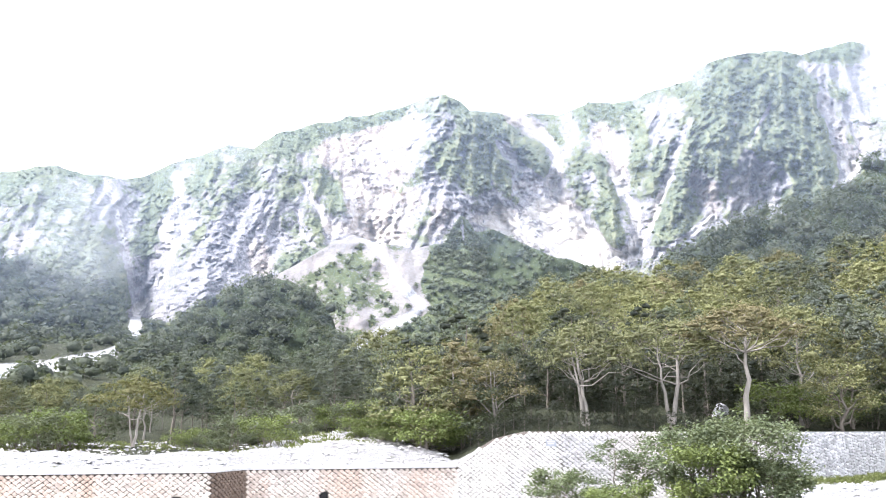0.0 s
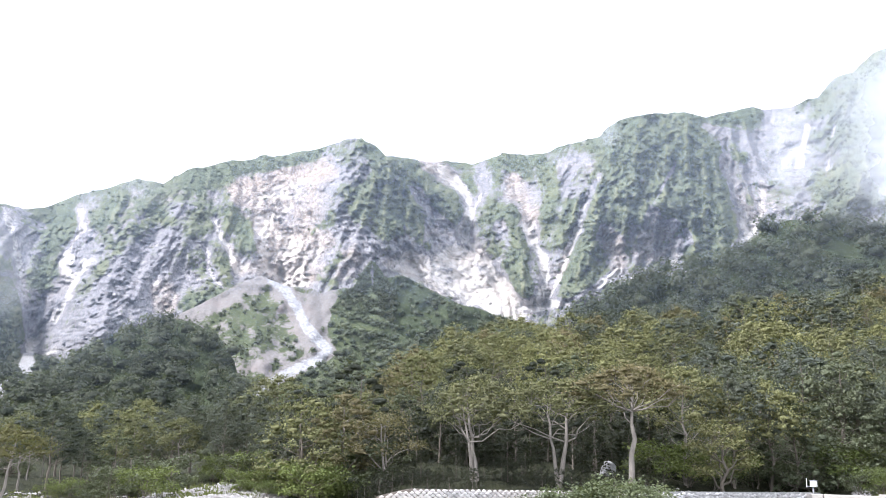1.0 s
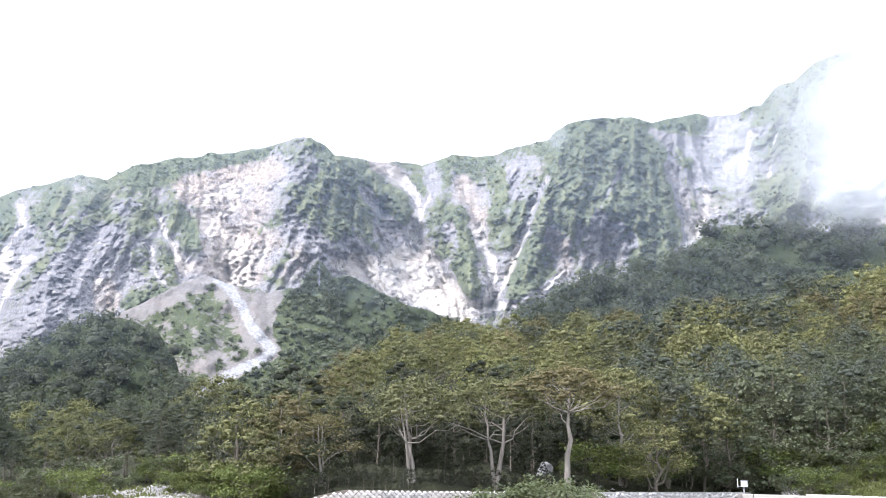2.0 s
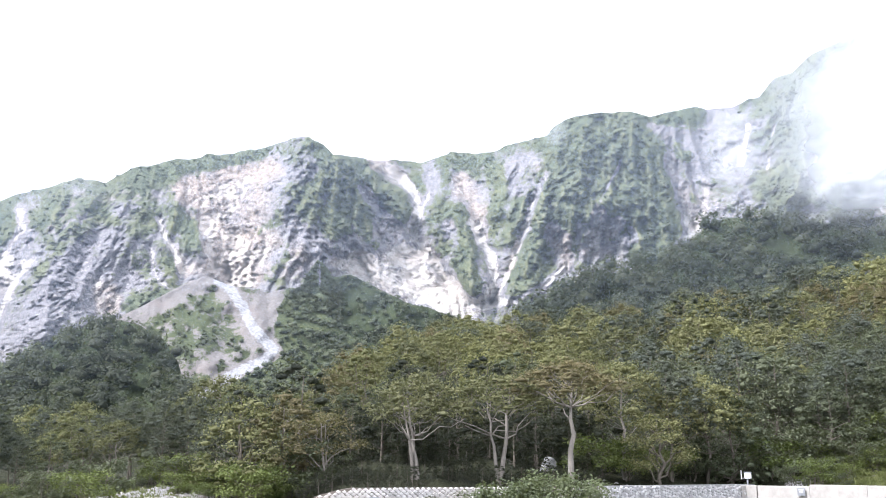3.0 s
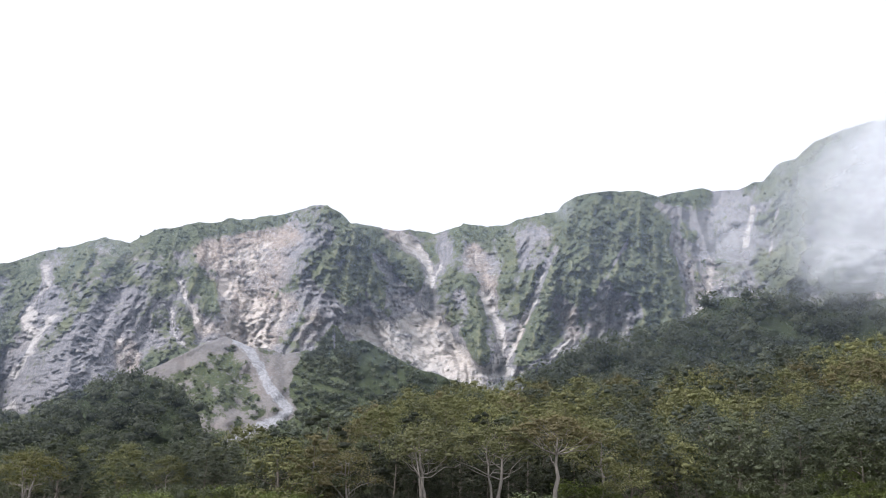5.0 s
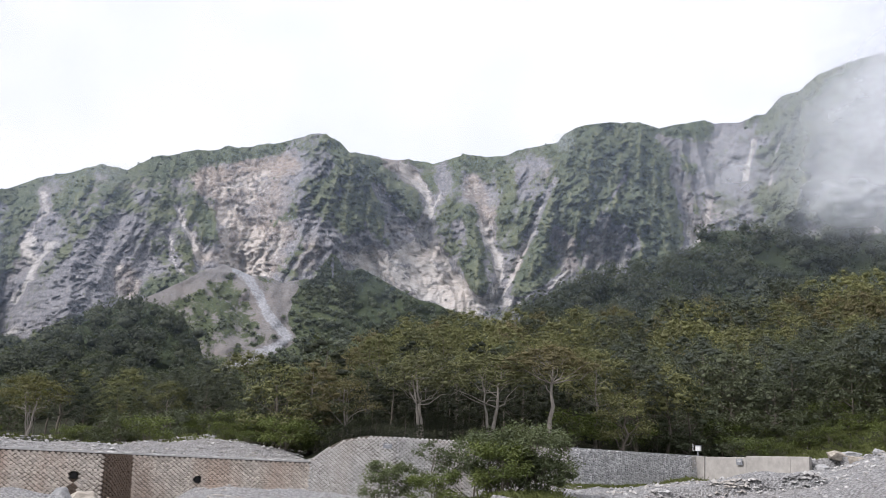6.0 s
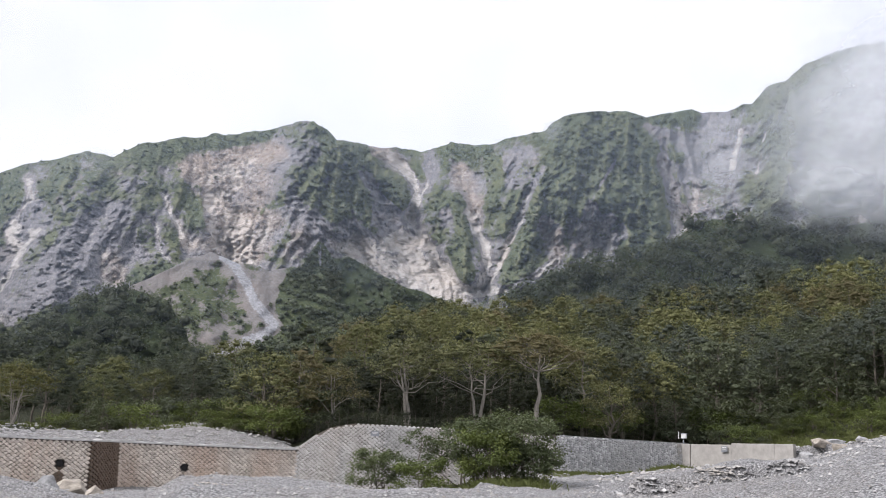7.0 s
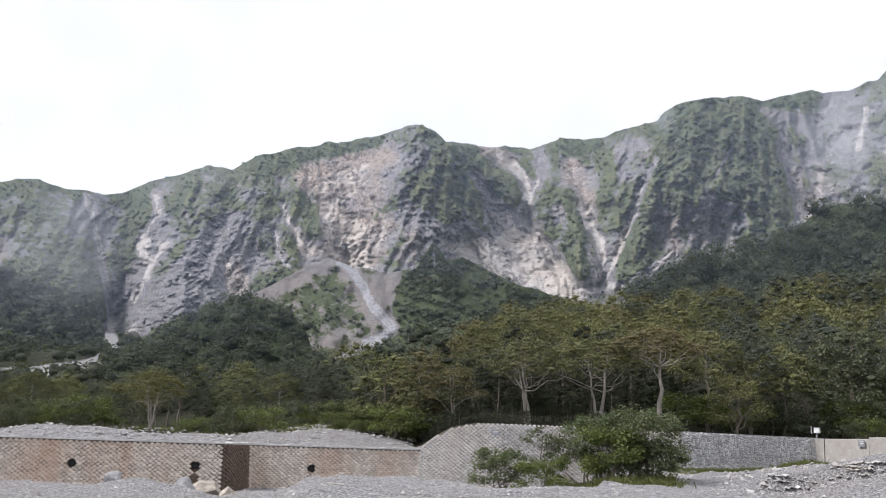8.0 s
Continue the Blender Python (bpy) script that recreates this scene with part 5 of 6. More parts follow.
def wall_body(name, az0, az1, low, high, mat, label, thick=0.9, batter=0.10, shift=0.0):
    """The solid wall behind the stones: a battered strip with a top and a back."""
    n = max(2, int(abs(az1 - az0) / 0.25))
    rows = []
    for i in range(n + 1):
        az = az0 + (az1 - az0) * i / n
        along, out = face_frame(az)
        lo, hi = low(az), high(az)
        p = face_point(az, 0, shift)
        foot, brow = p + out * batter * (hi - lo), p
        rows.append([(foot.x, foot.y, lo), (brow.x, brow.y, hi), (brow.x - out.x * thick, brow.y - out.y * thick, hi), (brow.x - out.x * thick, brow.y - out.y * thick, lo)])
    verts = np.array(rows).reshape(-1, 3)
    faces = []
    for i in range(n):
        for j in range(4):
            k = (j + 1) % 4
            faces.append((4 * i + j, 4 * (i + 1) + j, 4 * (i + 1) + k, 4 * i + k))
    faces += [(0, 1, 2, 3), (4 * n + 3, 4 * n + 2, 4 * n + 1, 4 * n)]
    ob = part(name, mesh_from(name, verts, np.array(faces)), mat)
    return tagged(ob, label, "wall", kind="structure")


def stone_mesh(outline, proud, inset, name="stone"):
    """A dressed stone: an outline in the wall's plane (x along, z up), rising to a smaller face."""
    n = len(outline)
    cx, cz = sum(p[0] for p in outline) / n, sum(p[1] for p in outline) / n
    mid = [(cx + (x - cx) * 0.97, -proud * 0.72, cz + (z - cz) * 0.97) for x, z in outline]
    lo = [(x, 0.03, z) for x, z in outline]
    hi = [(cx + (x - cx) * inset, -proud, cz + (z - cz) * inset) for x, z in outline]
    verts = lo + mid + hi
    faces = []
    for b in (0, n):
        faces += [(b + i, b + (i + 1) % n, b + n + (i + 1) % n, b + n + i) for i in range(n)]
    me = bpy.data.meshes.new(name)
    me.from_pydata(verts, [], faces + [tuple(2 * n + i for i in range(n))])
    me.update()
    return me


def lay_stones(wall, cells, mats, first, limit=300):
    """cells: (azimuth, height, outline, proud, material index). The first ones become parts, the rest one joined part."""
    shapes, rest = {}, {}
    made = 0
    for az, h, shape, m, up in cells:
        along, out = face_frame(az)
        at = face_point(az, h, 0) + out * up
        turn = Matrix(((along.x, -out.x, 0, at.x), (along.y, -out.y, 0, at.y), (0, 0, 1, at.z), (0, 0, 0, 1)))
        if made < limit and first(az):
            key = (id(shape), m)
            if key not in shapes:
                shapes[key] = shape.copy()
                shapes[key].materials.append(mats[m])
            ob = new("stone", shapes[key])
            ob.matrix_basis = turn
            ob.parent = wall
            made += 1
        else:
            rest.setdefault(m, []).append((turn, shape))
    for m, items in rest.items():
        verts, faces, base = [], [], 0
        for turn, shape in items:
            verts += [turn @ v.co for v in shape.vertices]
            faces += [tuple(base + i for i in p.vertices) for p in shape.polygons]
            base = len(verts)
        me = bpy.data.meshes.new("stonework")
        me.from_pydata(verts, [], faces)
        me.update()
        ob = part("stonework", me, mats[m], wall)
        ob["kind"] = "stuff"


PIPES = [(-21.1, 1.78), (-14.35, 1.78), (-7.6, 1.72), (-27.8, 1.78)]
rs = np.random.RandomState(501)
W2, H2 = 0.172, 0.132
DIAMONDS = []
for i in range(14):
    ring = np.array([(-0.164, 0.015), (-0.03, -0.110), (0.03, -0.110), (0.164, 0.015), (0.025, 0.122), (-0.025, 0.122)]) * (0.88 + 0.10 * rs.rand()) + rs.normal(size=(6, 2)) * 0.013
    DIAMONDS.append(stone_mesh([tuple(p) for p in ring], 0.07 + 0.08 * rs.rand(), 0.56 + 0.2 * rs.rand()))


def diamond_cells(az0, az1, low, high, slope=0.10):
    cells, az, col = [], az0, 0
    while az < az1:
        along, out = face_frame(az)
        lo, hi = low(az), high(az)
        h = lo + (H2 if col % 2 else 0)
        while h < hi - H2 * 0.5:
            if all(abs(az - p) > 0.17 or abs(h - q) > 0.20 for p, q in PIPES):
                wet = -12.9 < az < -11.25 or (abs(az + 14.35) < 0.10 + 0.14 * (1.6 - h) and h < 1.6)
                cells.append((az, h, DIAMONDS[rs.randint(14)], 1 if wet else 0, slope * (hi - h) + 0.004))
            h += 2 * H2
        step_m = (face_point(az + 0.01, 0) - face_point(az, 0)).length / 0.01
        az += W2 / step_m
        col += 1
    return cells


left_wall = wall_body("wall_left", -34, -1.05, lambda a: -0.1, lambda a: 3.22, MORTAR, "tan stone retaining wall laid in diamond courses with rusty stains")
lay_stones(left_wall, diamond_cells(-33.9, -1.1, lambda a: 0.0, lambda a: 3.2), [MASONRY, MASONRY_WET], lambda a: -16 < a < -8.5)
wall_body("trim", -34, -1.12, lambda a: 3.16, lambda a: 3.28 + 0.03 * math.sin(a * 2.1) + 0.03 * math.sin(a * 7.7), COPING, "pale grey concrete coping along the stone wall", 1.0, 0.0, 0.17)
bend_wall = wall_body("wall_middle", -1.05, 14.6, lambda a: 0.0, lambda a: float(top_z(np.array(a))) - 0.06, MORTAR, "pale stone retaining wall in diamond courses with a ramped top")
lay_stones(bend_wall, diamond_cells(-1.0, 14.5, lambda a: 0.1, lambda a: float(top_z(np.array(a))) - 0.08), [MASONRY_PALE, MASONRY_PALE], lambda a: 0.6 < a < 5.2)

for az, h in PIPES:
    along, out = face_frame(az)
    bm = bmesh.new()
    outer = bmesh.ops.create_cone(bm, cap_ends=False, segments=20, radius1=0.25, radius2=0.25, depth=0.40)["verts"]
    bmesh.ops.create_cone(bm, cap_ends=False, segments=20, radius1=0.215, radius2=0.215, depth=0.40)
    # a near-black disc closes the pipe and stands in for its unlit depth
    bmesh.ops.create_circle(bm, cap_ends=True, segments=20, radius=0.215, matrix=Matrix.Translation((0, 0, 0.14)))
    me = from_bm("drain_pipe", bm, True)
    ob = part("drain_pipe", me, DARK_HOLE, left_wall, "dark round drain pipe mouth")
    p = face_point(az, h, 0) + out * (0.10 * (3.2 - h) + 0.03)
    ob.matrix_basis = Matrix.Translation(p) @ out.to_track_quat("Z", "Y").to_matrix().to_4x4()


def rubble_cells(az0, az1, low, high):
    cells, r2 = [], np.random.RandomState(521)
    shapes = []
    for i in range(24):
        n = r2.randint(5, 8)
        ang = np.sort(np.linspace(0, 6.28, n, endpoint=False) + r2.rand(n) * 0.6)
        rad = 0.80 + 0.3 * r2.rand(n)
        shapes.append(stone_mesh([(0.15 * a * math.cos(t), 0.115 * a * math.sin(t)) for a, t in zip(rad, ang)], 0.04 + 0.08 * r2.rand(), 0.5 + 0.3 * r2.rand()))
    az, col = az0, 0
    while az < az1:
        lo, hi = low(az), high(az)
        h = lo + 0.09 * (col % 2) + 0.04 * r2.rand()
        step_m = (face_point(az + 0.01, 0) - face_point(az, 0)).length / 0.01
        while h < hi - 0.09:
            cells.append((az + (r2.rand() - 0.5) * 0.10 / step_m, h, shapes[r2.randint(24)], 0, 0.10 * (hi - h) + 0.004))
            h += 0.175 + 0.03 * r2.rand()
        az += 0.225 / step_m
        col += 1
    return cells


right_wall = wall_body("wall_right", 14.6, 22.1, lambda a: 1.4, lambda a: 5.2, MORTAR_GREY, "grey rubble stone retaining wall with a level top")
lay_stones(right_wall, rubble_cells(14.65, 22.05, lambda a: 1.9, lambda a: 5.2), [RUBBLE], lambda a: 16.2 < a < 20.2)


def concrete_panel(parent, az0, az1, low, high, seed):
    n = 6
    verts, faces = [], []
    for i in range(n + 1):
        az = az0 + (az1 - az0) * i / n
        along, out = face_frame(az)
        p = face_point(az, 0, 0.15)
        for q, h in ((p + out * 0.12, low), (p + out * 0.03, high - 0.04), (p, high), (p - out * 0.5, high), (p - out * 0.5, low)):
            verts.append((q.x, q.y, h))
    for i in range(n):
        faces += [(5 * i + j, 5 * i + 5 + j, 5 * i + 6 + j, 5 * i + 1 + j) for j in range(4)]
    me = bpy.data.meshes.new("panel")
    me.from_pydata(verts, [], faces + [(0, 1, 2, 3, 4), tuple(5 * n + j for j in (4, 3, 2, 1, 0))])
    me.update()
    return part("panel", me, CONCRETE, parent)


concrete = wall_body("wall_concrete", 21.9, 28.2, lambda a: 2.0, lambda a: 5.0, MORTAR, "beige concrete wall in cast panels beside the gravel", 0.5, 0.0)
for a0, a1 in ((21.75, 22.48), (22.53, 24.80), (24.815, 27.2), (27.215, 28.2)):
    concrete_panel(concrete, a0, a1, 2.2, 5.12 + 0.12 * (a0 > 24), 7)


def box_mesh(name, sx, sy, sz, bevel=0.01):
    bm = bmesh.new()
    bmesh.ops.create_cube(bm, size=1.0)
    for v in bm.verts:
        v.co = Vector((v.co.x * sx, v.co.y * sy, v.co.z * sz))
    bmesh.ops.bevel(bm, geom=bm.edges[:], offset=bevel, segments=2, affect="EDGES")
    return from_bm(name, bm)


def plate(name, az, h, width, height, mat, bars, label, up=0.14):
    """A small plate fixed to a wall, with rows of unreadable writing."""
    along, out = face_frame(az)
    p = face_point(az, h) + out * up
    thing = part(name, box_mesh(name, width, 0.03, height, 0.008), mat)
    thing.matrix_basis = Matrix(((along.x, -out.x, 0, p.x), (along.y, -out.y, 0, p.y), (0, 0, 1, p.z), (0, 0, 0, 1)))
    for i in range(bars):
        bar = part("writing_bar", box_mesh("writing_bar", width * (0.7 - 0.15 * (i % 2)), 0.006, height * 0.10, 0.001), GREY_METAL if mat is not GREY_METAL else WHITE_PAINT, thing)
        bar.matrix_basis = Matrix.Translation((0, -0.018, height * (0.28 - 0.26 * i)))
    return tagged(thing, label, "sign")


plate("wall_plate", 3.55, 4.55, 0.62, 0.36, GREY_METAL, 2, "small blue-grey plate fixed to the stone wall", 0.20)
plate("notice_plate", 24.55, 4.75, 0.62, 0.50, GREY_METAL, 2, "small grey plate on the concrete wall", 0.30)

# white instrument box on its post
az, along, out = 22.05, *face_frame(22.05)
p = face_point(az, 5.2) - out * 0.3
station = new("instrument_box")
station.matrix_basis = Matrix(((along.x, -out.x, 0, p.x), (along.y, -out.y, 0, p.y), (0, 0, 1, p.z), (0, 0, 0, 1)))
part("post", box_mesh("post", 0.10, 0.10, 0.5, 0.01), GREY_METAL, station, "grey metal post").location = (0, 0, 0.22)
part("cabinet", box_mesh("cabinet", 0.44, 0.32, 0.42, 0.02), WHITE_PAINT, station).location = (0.05, 0, 0.60)
part("roof", box_mesh("roof", 0.52, 0.40, 0.05, 0.015), GREY_METAL, station, "grey sheet roof").location = (0.05, 0, 0.835)
part("antenna", box_mesh("antenna", 0.05, 0.05, 0.62, 0.01), WHITE_PAINT, station, "white antenna rod").location = (-0.42, 0, 0.66)
part("bracket", box_mesh("bracket", 0.42, 0.04, 0.05, 0.008), GREY_METAL, station).location = (-0.22, 0, 0.42)
tagged(station, "white instrument box on a post on the wall", "instrument box")

# ---------------------------------------------------------------- shrubs and grass at the walls
BUSH_LEAF = leaf_material("shrub_leaf", (0.060, 0.083, 0.043), (0.259, 0.289, 0.159), (0.151, 0.179, 0.089))
BUSH_FRESH = leaf_material("fresh_shrub_leaf", (0.078, 0.109, 0.033), (0.221, 0.256, 0.077), (0.156, 0.192, 0.056))
place_first(make_tree("shrub", 601, 4.6, 1.9, 0.05, BUSH_LEAF, BARK_DARK, 30, (0.72, 0.75), 62, 0.18, stems=5, girth=0.08, flat=0.75, label="large leafy green shrub in front of the stone wall"), 12.1, 58.0, 20)
place_first(make_tree("shrub", 602, 4.8, 1.9, 0.05, BUSH_LEAF, BARK_DARK, 30, (0.72, 0.75), 62, 0.18, stems=5, girth=0.08, flat=0.75, label="large leafy green shrub growing beside the wall"), 9.6, 58.6, 130)
place_first(make_tree("shrub", 603, 3.0, 1.7, 0.05, BUSH_FRESH, BARK_DARK, 22, (0.6, 0.7), 60, 0.17, stems=4, girth=0.06, flat=0.6, label="rounded yellow-green shrub with bright leaf tips"), 11.0, 55.8, 80)
place_first(make_tree("shrub", 604, 4.6, 1.3, 0.30, BUSH_LEAF, BARK_DARK, 12, (0.40, 0.45), 40, 0.15, stems=2, girth=0.05, flat=0.4, label="slender open sapling in front of the pale wall"), 6.7, 59.4, 10)
place_first(make_tree("shrub", 605, 3.0, 1.4, 0.06, BUSH_LEAF, BARK_DARK, 18, (0.5, 0.6), 54, 0.16, stems=3, girth=0.05, flat=0.6, label="ragged dark green shrub at the wall's foot"), 4.0, 59.6, 60)
place_first(make_tree("shrub", 606, 1.9, 1.5, 0.05, BUSH_FRESH, BARK_DARK, 14, (0.5, 0.6), 52, 0.16, stems=3, girth=0.04, flat=0.5, label="low green shrub between the gravel and the wall"), 6.6, 57.6, 200)
place_first(make_tree("shrub", 607, 2.6, 1.5, 0.05, BUSH_LEAF, BARK_DARK, 18, (0.55, 0.65), 56, 0.16, stems=3, girth=0.05, flat=0.6, label="low dark green shrub beside the gravel"), 13.4, 57.0, 250)

LOW = [make_tree("shrub", 611, 2.2, 1.5, 0.05, LEAF_SILVER, BARK_DARK, 10, (0.55, 0.6), 30, 0.18, stems=3, girth=0.05, label="low grey-green shrub along the gravel terrace"),
       make_tree("shrub", 612, 2.0, 1.6, 0.05, BUSH_FRESH, BARK_DARK, 10, (0.55, 0.6), 30, 0.18, stems=3, girth=0.05, label="low light green shrub along the gravel terrace")]
rs = np.random.RandomState(621)
for i, kind in enumerate(LOW):
    kind["group"] = "shrubs on the terrace"
    place_first(kind, (-12.1, -10.8)[i], (76.5, 77.5)[i])
for i in range(46):
    a = -28 + 23.5 * (i + rs.rand()) / 46
    if -19.8 < a < -15.4:
        continue
    d = float(np.interp(a, [-30, -26, -16, -12, -8, -5], [72, 73, 76, 79, 86, 86])) + 5.5 * rs.rand()
    put(LOW[int(rs.rand() > 0.5)], a, d, 360 * rs.rand(), 0.42 + 0.85 * rs.rand() ** 1.5)
for i in range(12):
    a, d = -6.8 + 5.2 * rs.rand(), 73.5 + 7 * rs.rand()
    put(LOW[int(rs.rand() > 0.5)], a, d, 360 * rs.rand(), 0.5 + 0.6 * rs.rand())
for i in range(30):
    a, d = 24.2 + 11.5 * rs.rand(), 83.5 + 9 * rs.rand()
    put(LOW[int(rs.rand() > 0.35)], a, d, 360 * rs.rand(), 0.3 + 0.6 * rs.rand())
for i in range(34):
    a = -4 + 40 * (i + rs.rand()) / 34
    if 2.5 < a < 13.2:
        continue
    d = float(np.interp(a, [-4, 0, 4, 14, 22, 27, 36], [74, 76, 78, 79, 90, 90, 98])) + 3 * rs.rand()
    put(LOW[int(rs.rand() > 0.6)], a, d, 360 * rs.rand(), 0.7 + 0.8 * rs.rand())


def grass(name, spots, label, seed, blade=0.24):
    """Tufts of upright blades."""
    r2 = np.random.RandomState(seed)
    verts, faces = [], []
    for a, d, size in spots:
        x0, y0 = d * math.sin(radians(a)), d * math.cos(radians(a))
        z0 = float(ground_z(a, d))
        for k in range(14):
            ang, reach, hgt = r2.rand() * 6.28, 0.30 * size * r2.rand(), blade * size * (0.5 + r2.rand())
            bx, by = x0 + 0.35 * size * r2.normal(), y0 + 0.35 * size * r2.normal()
            w = 0.035
            b = len(verts)
            verts += [(bx - w, by, z0 - 0.06), (bx + w, by, z0 - 0.06), (bx + math.cos(ang) * reach + w * 0.4, by + math.sin(ang) * reach, z0 + hgt * 0.8), (bx + math.cos(ang) * reach * 1.6, by + math.sin(ang) * reach * 1.6, z0 + hgt)]
            faces.append((b, b + 1, b + 2, b + 3))
    return tagged(part(name, mesh_from(name, verts, np.array(faces)), GRASS), label, "grass", kind="stuff")


GRASS = leaf_material("dry_grass", (0.08, 0.10, 0.030), (0.23, 0.245, 0.085), (0.16, 0.175, 0.055))
rs = np.random.RandomState(631)
spots = [(2.6 + 11.5 * rs.rand(), 53.5 + 5.5 * rs.rand(), 0.7 + 0.7 * rs.rand()) for i in range(420)]
spots += [(14 + 10 * q, float(np.interp(14 + 10 * q, [14, 17, 22, 24], [68.5, 72.5, 79, 78])) + 3.0 * rs.rand(), 0.5 + 0.5 * rs.rand()) for q in rs.rand(420)]
spots += [(25 + 11 * q, float(np.interp(25 + 11 * q, [25, 30, 36], [84, 82, 84])) + 12 * rs.rand(), 0.5 + 0.45 * rs.rand()) for q in rs.rand(1000)]
spots += [(-27 + 22 * rs.rand(), 74 + 10 * rs.rand(), 0.5 + 0.5 * rs.rand()) for i in range(260)]
grass("grass", spots, "yellowish green grass tufts along the walls and gravel", 632)

# ---------------------------------------------------------------- stones and boulders
def lump(seed, n_u=10, n_v=7, rough=0.35):
    """A broken, angular boulder of about unit size."""
    r2 = np.random.RandomState(seed)
    bm = bmesh.new()
    bmesh.ops.create_icosphere(bm, subdivisions=4, radius=1.0)
    cuts = [(unit(r2.normal(size=3)), 0.50 + 0.28 * r2.rand()) for i in range(16)]
    for v in bm.verts:
        p = np.array(v.co)
        for nrm, d in cuts:
            over = float(p @ nrm) - d
            if over > 0:
                p = p - nrm * over * 0.98
        p = p * (1 + rough * 0.22 * noise.noise(Vector(p) * 2.5 + Vector((seed, 0, 0))) + rough * 0.10 * noise.noise(Vector(p) * 8))
        v.co = p
    return from_bm("boulder", bm)


def boulder(seed, az, r, sx, sy, sz, turn, label, mat):
    ob = part("boulder", lump(seed), mat)
    x, y = r * math.sin(radians(az)), r * math.cos(radians(az))
    ob.matrix_basis = pose(x, y, float(ground_z(az, r)) + sz * 0.3, 4, -6, turn) @ Matrix.Diagonal((sx, sy, sz, 1))
    return tagged(ob, label, "boulder")


boulder(701, -13.6, 47.5, 1.05, 0.7, 0.62, 15, "large angular tan boulder lying before the stone wall", BOULDER)
boulder(702, -14.9, 45.5, 0.75, 0.6, 0.5, 70, "pale grey boulder beside a larger tan one", BOULDER_GREY)
boulder(703, -12.3, 46.5, 0.6, 0.5, 0.4, 120, "small brownish boulder on the gravel", BOULDER)
boulder(704, -18.8, 44.0, 0.5, 0.45, 0.35, 40, "grey boulder half buried in gravel", BOULDER_GREY)
boulder(705, 30.4, 79.0, 1.3, 0.9, 0.45, 20, "broad grey rock outcrop on the bank", BOULDER_GREY)
boulder(706, 29.0, 73.0, 0.9, 0.7, 0.38, 75, "grey angular rock on the gravel bank", BOULDER_GREY)
boulder(709, 29.6, 76.5, 1.5, 0.9, 0.45, 50, "broken brownish grey rock beside the concrete wall", BOULDER)
boulder(710, 28.9, 75.5, 0.9, 0.7, 0.6, 110, "broken grey rock at the concrete wall's end", BOULDER_GREY)
boulder(711, 30.6, 74.0, 0.8, 0.6, 0.5, 10, "brownish rock half sunk in the gravel bank", BOULDER)
boulder(707, 31.8, 75.0, 0.7, 0.6, 0.3, 140, "grey rock lying among grass on the bank", BOULDER_GREY)


boulder(708, 12.3, 84.0, 0.9, 0.6, 0.8, 30, "pale weathered rock standing among the trees", BOULDER_GREY)


def stones(name, count, az_range, r_range, size, label, seed, mat):
    r2 = np.random.RandomState(seed)
    a = az_range[0] + (az_range[1] - az_range[0]) * r2.rand(count)
    d = r_range[0] + (r_range[1] - r_range[0]) * r2.rand(count) ** 0.8
    s = size * (0.35 + r2.rand(count) ** 4 * 1.8)
    z = ground_z(a, d)
    mid = np.stack([d * np.sin(np.radians(a)), d * np.cos(np.radians(a)), z + s * 0.05], -1)
    form = np.array([(1, 0, 0), (0, 1, 0), (-1, 0, 0), (0, -1, 0), (0, 0, 1), (0, 0, -1)], float)
    extra = np.array([(0.7, 0.7, 0.4), (-0.7, 0.7, 0.4), (-0.7, -0.7, 0.4), (0.7, -0.7, 0.4)])
    form = np.concatenate([form[:4], extra, form[4:]])
    tri = np.array([(0, 4, 8), (4, 1, 8), (1, 5, 8), (5, 2, 8), (2, 6, 8), (6, 3, 8), (3, 7, 8), (7, 0, 8)])
    turn = r2.rand(count) * 6.28
    c, q = np.cos(turn)[:, None], np.sin(turn)[:, None]
    p = form[None] * (0.55 + 0.55 * r2.rand(count, 10, 1)) * np.stack([s, s * (0.55 + 0.4 * r2.rand(count)), s * (0.4 + 0.4 * r2.rand(count))], -1)[:, None, :]
    x, y = p[..., 0] * c - p[..., 1] * q, p[..., 0] * q + p[..., 1] * c
    verts = np.stack([x, y, p[..., 2]], -1) + mid[:, None, :]
    faces = (tri[None] + 10 * np.arange(count)[:, None, None]).reshape(-1, 3)
    return tagged(part(name, mesh_from(name, verts.reshape(-1, 3), faces), mat), label, "stones", kind="stuff")


STONE_LOOSE = stone_material("loose_stone", (0.18, 0.18, 0.18), (0.50, 0.495, 0.485), (0.33, 0.30, 0.26))
stones("loose_stones", 15000, (-30, 38), (19, 60), 0.065, "loose grey stones strewn over the gravel bed", 801, STONE_LOOSE)
stones("terrace_stones", 8000, (-32, -1.5), (58.5, 84), 0.12, "heaped pale stones on the terrace behind the wall", 811, STONE_LOOSE)
stones("bank_stones", 4000, (12, 36), (56, 82), 0.13, "grey stones strewn over the bank below the walls", 821, STONE_LOOSE)

stones("bank_edge_stones", 1800, (17.5, 29), (48.8, 51.0), 0.13, "broken grey stones along the washed-out gravel bank", 831, STONE_LOOSE)

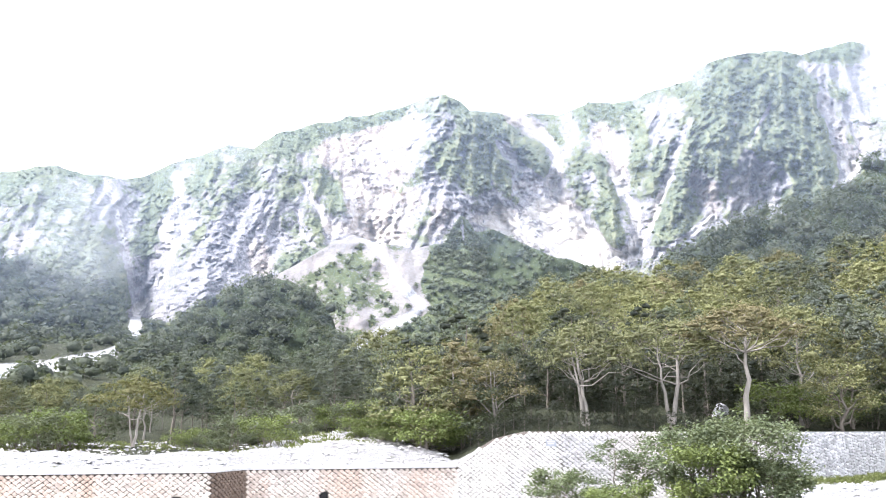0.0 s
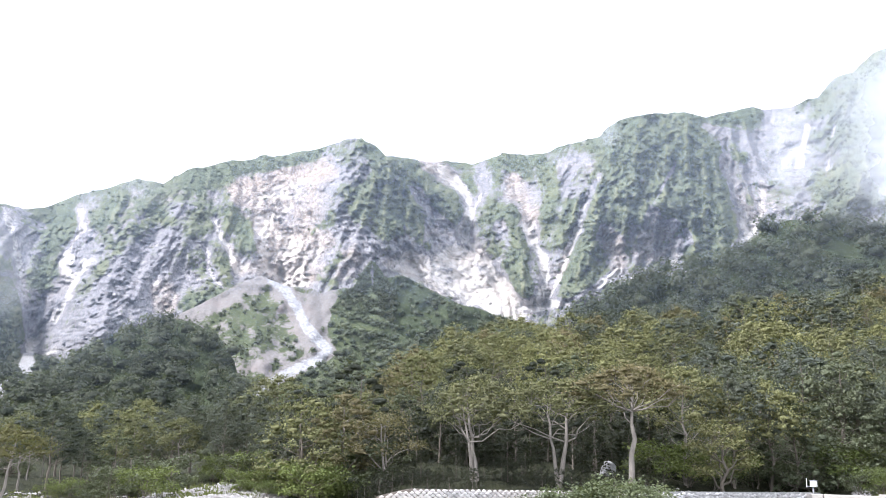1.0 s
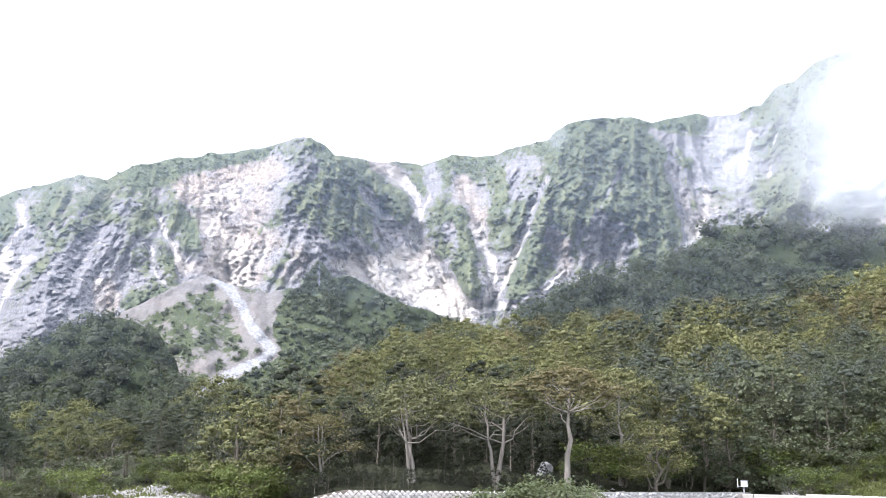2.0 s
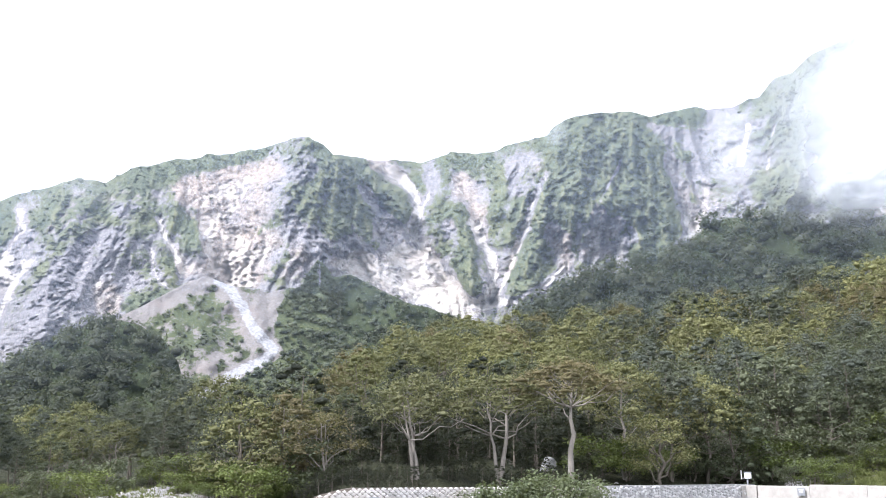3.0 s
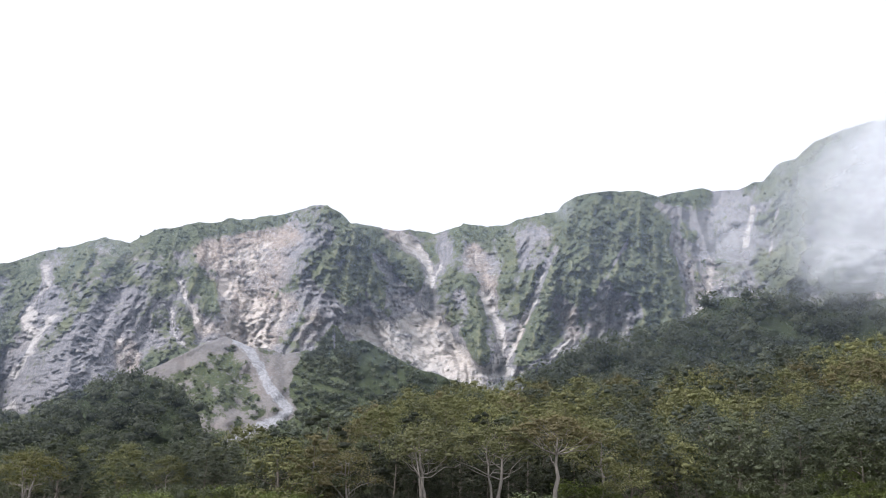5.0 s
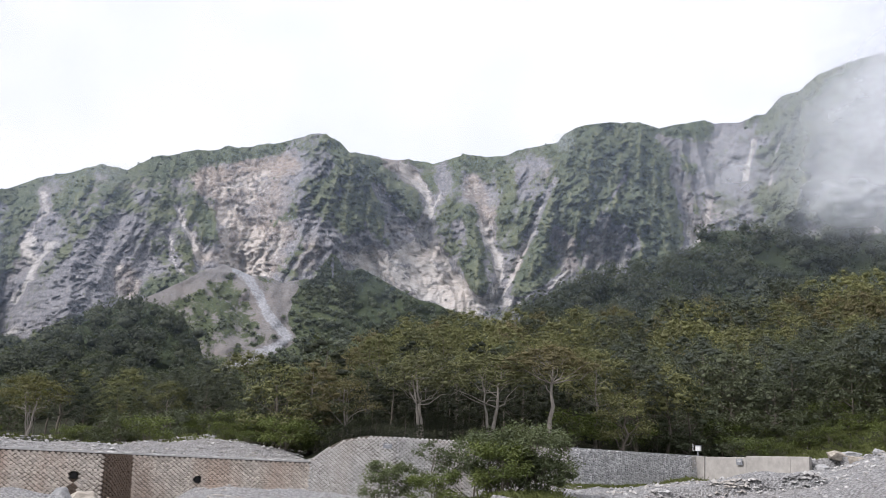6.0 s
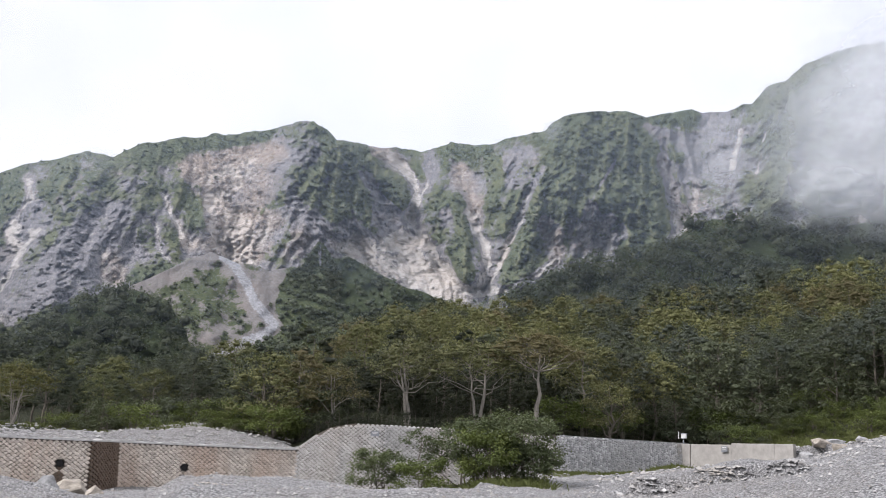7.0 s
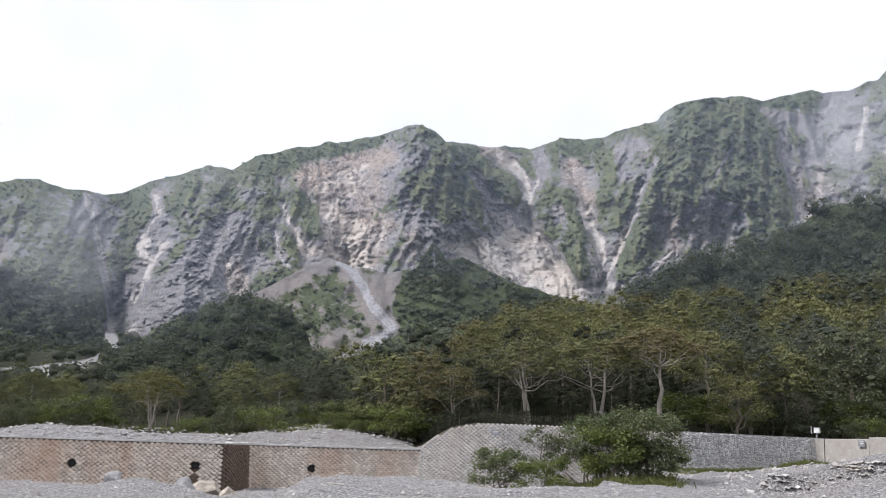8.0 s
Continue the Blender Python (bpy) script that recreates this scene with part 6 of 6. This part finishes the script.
# ---------------------------------------------------------------- mist
def mist_bank(name, az, el, r, wide, high, layers, density, label, seed, gap=16):
    """Drifting mist: a few soft, bulging veils one behind the other."""
    r2 = np.random.RandomState(seed)
    verts, faces, dens, base = [], [], [], 0
    n = 48
    for k in range(layers):
        u, v = np.meshgrid(np.linspace(-1, 1, n), np.linspace(-1, 1, n))
        a = az + u * wide + 0.16 * wide * r2.normal()
        e = el + v * high + 0.10 * high * r2.normal()
        d = r + gap * k - 10 * (1 - u * u - v * v) + 8 * fbm(u * 2 + k, v * 2, 3, seed + k)
        verts.append(polar(a, e, d).reshape(-1, 3))
        faces.append(grid_faces(n, n) + base)
        base += n * n
        rho = np.hypot(u, v)
        rag = 0.7 * (fbm(u * 2.0 + 3 * k, v * 2.0, 5, seed + 50 + k, 0.6) - 0.5)
        dens.append((density * (1 - step(0.12, 1.0, rho + rag)) * (1 - step(0.72, 0.98, np.maximum(np.abs(u), np.abs(v))))).ravel())
    me = mesh_from(name, np.concatenate(verts), np.concatenate(faces), True)
    attribute(me, "veil", np.concatenate(dens))
    return tagged(part(name, me, MIST), label, "mist", kind="stuff")


mist_bank("mist", 34.95, 19.48, 262, 10.5, 9.0, 2, 0.97, "grey-white cloud hanging over the mountain's shoulder", 901)
mist_bank("mist", 25.05, 17.54, 268, 3.4, 3.6, 1, 0.75, "white mist drifting along the rock face", 911)
mist_bank("mist", 29.89, 16.44, 258, 4.6, 2.4, 1, 0.62, "white mist lying on the wooded slope", 914)
mist_bank("mist", 13.93, 20.47, 330, 1.1, 1.0, 1, 0.40, "thin white mist at the ridge", 921)
mist_bank("mist", -14.6, 16, 310, 2.0, 1.1, 1, 0.40, "thin white mist along the crest", 931)
mist_bank("mist", -23.95, 10.66, 255, 5.0, 4.0, 1, 0.42, "bluish haze in the side valley", 941)


def haze_sheet(r, low, high, thin, thick, seed):
    """A tinted see-through sheet that paints haze over the mountain, a little denser towards the crest."""
    u, v = np.meshgrid(np.linspace(-52, 52, 80), np.linspace(0, 1, 40))
    e = low + (high - low) * v
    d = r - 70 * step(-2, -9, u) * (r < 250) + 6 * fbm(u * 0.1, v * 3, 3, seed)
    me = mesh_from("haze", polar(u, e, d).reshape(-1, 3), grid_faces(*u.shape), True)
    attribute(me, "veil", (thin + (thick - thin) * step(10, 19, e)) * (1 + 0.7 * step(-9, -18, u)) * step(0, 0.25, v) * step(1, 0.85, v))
    return tagged(part("haze", me, HAZE), "thin bluish sheet added to paint haze before the mountain", "haze", kind="stuff")


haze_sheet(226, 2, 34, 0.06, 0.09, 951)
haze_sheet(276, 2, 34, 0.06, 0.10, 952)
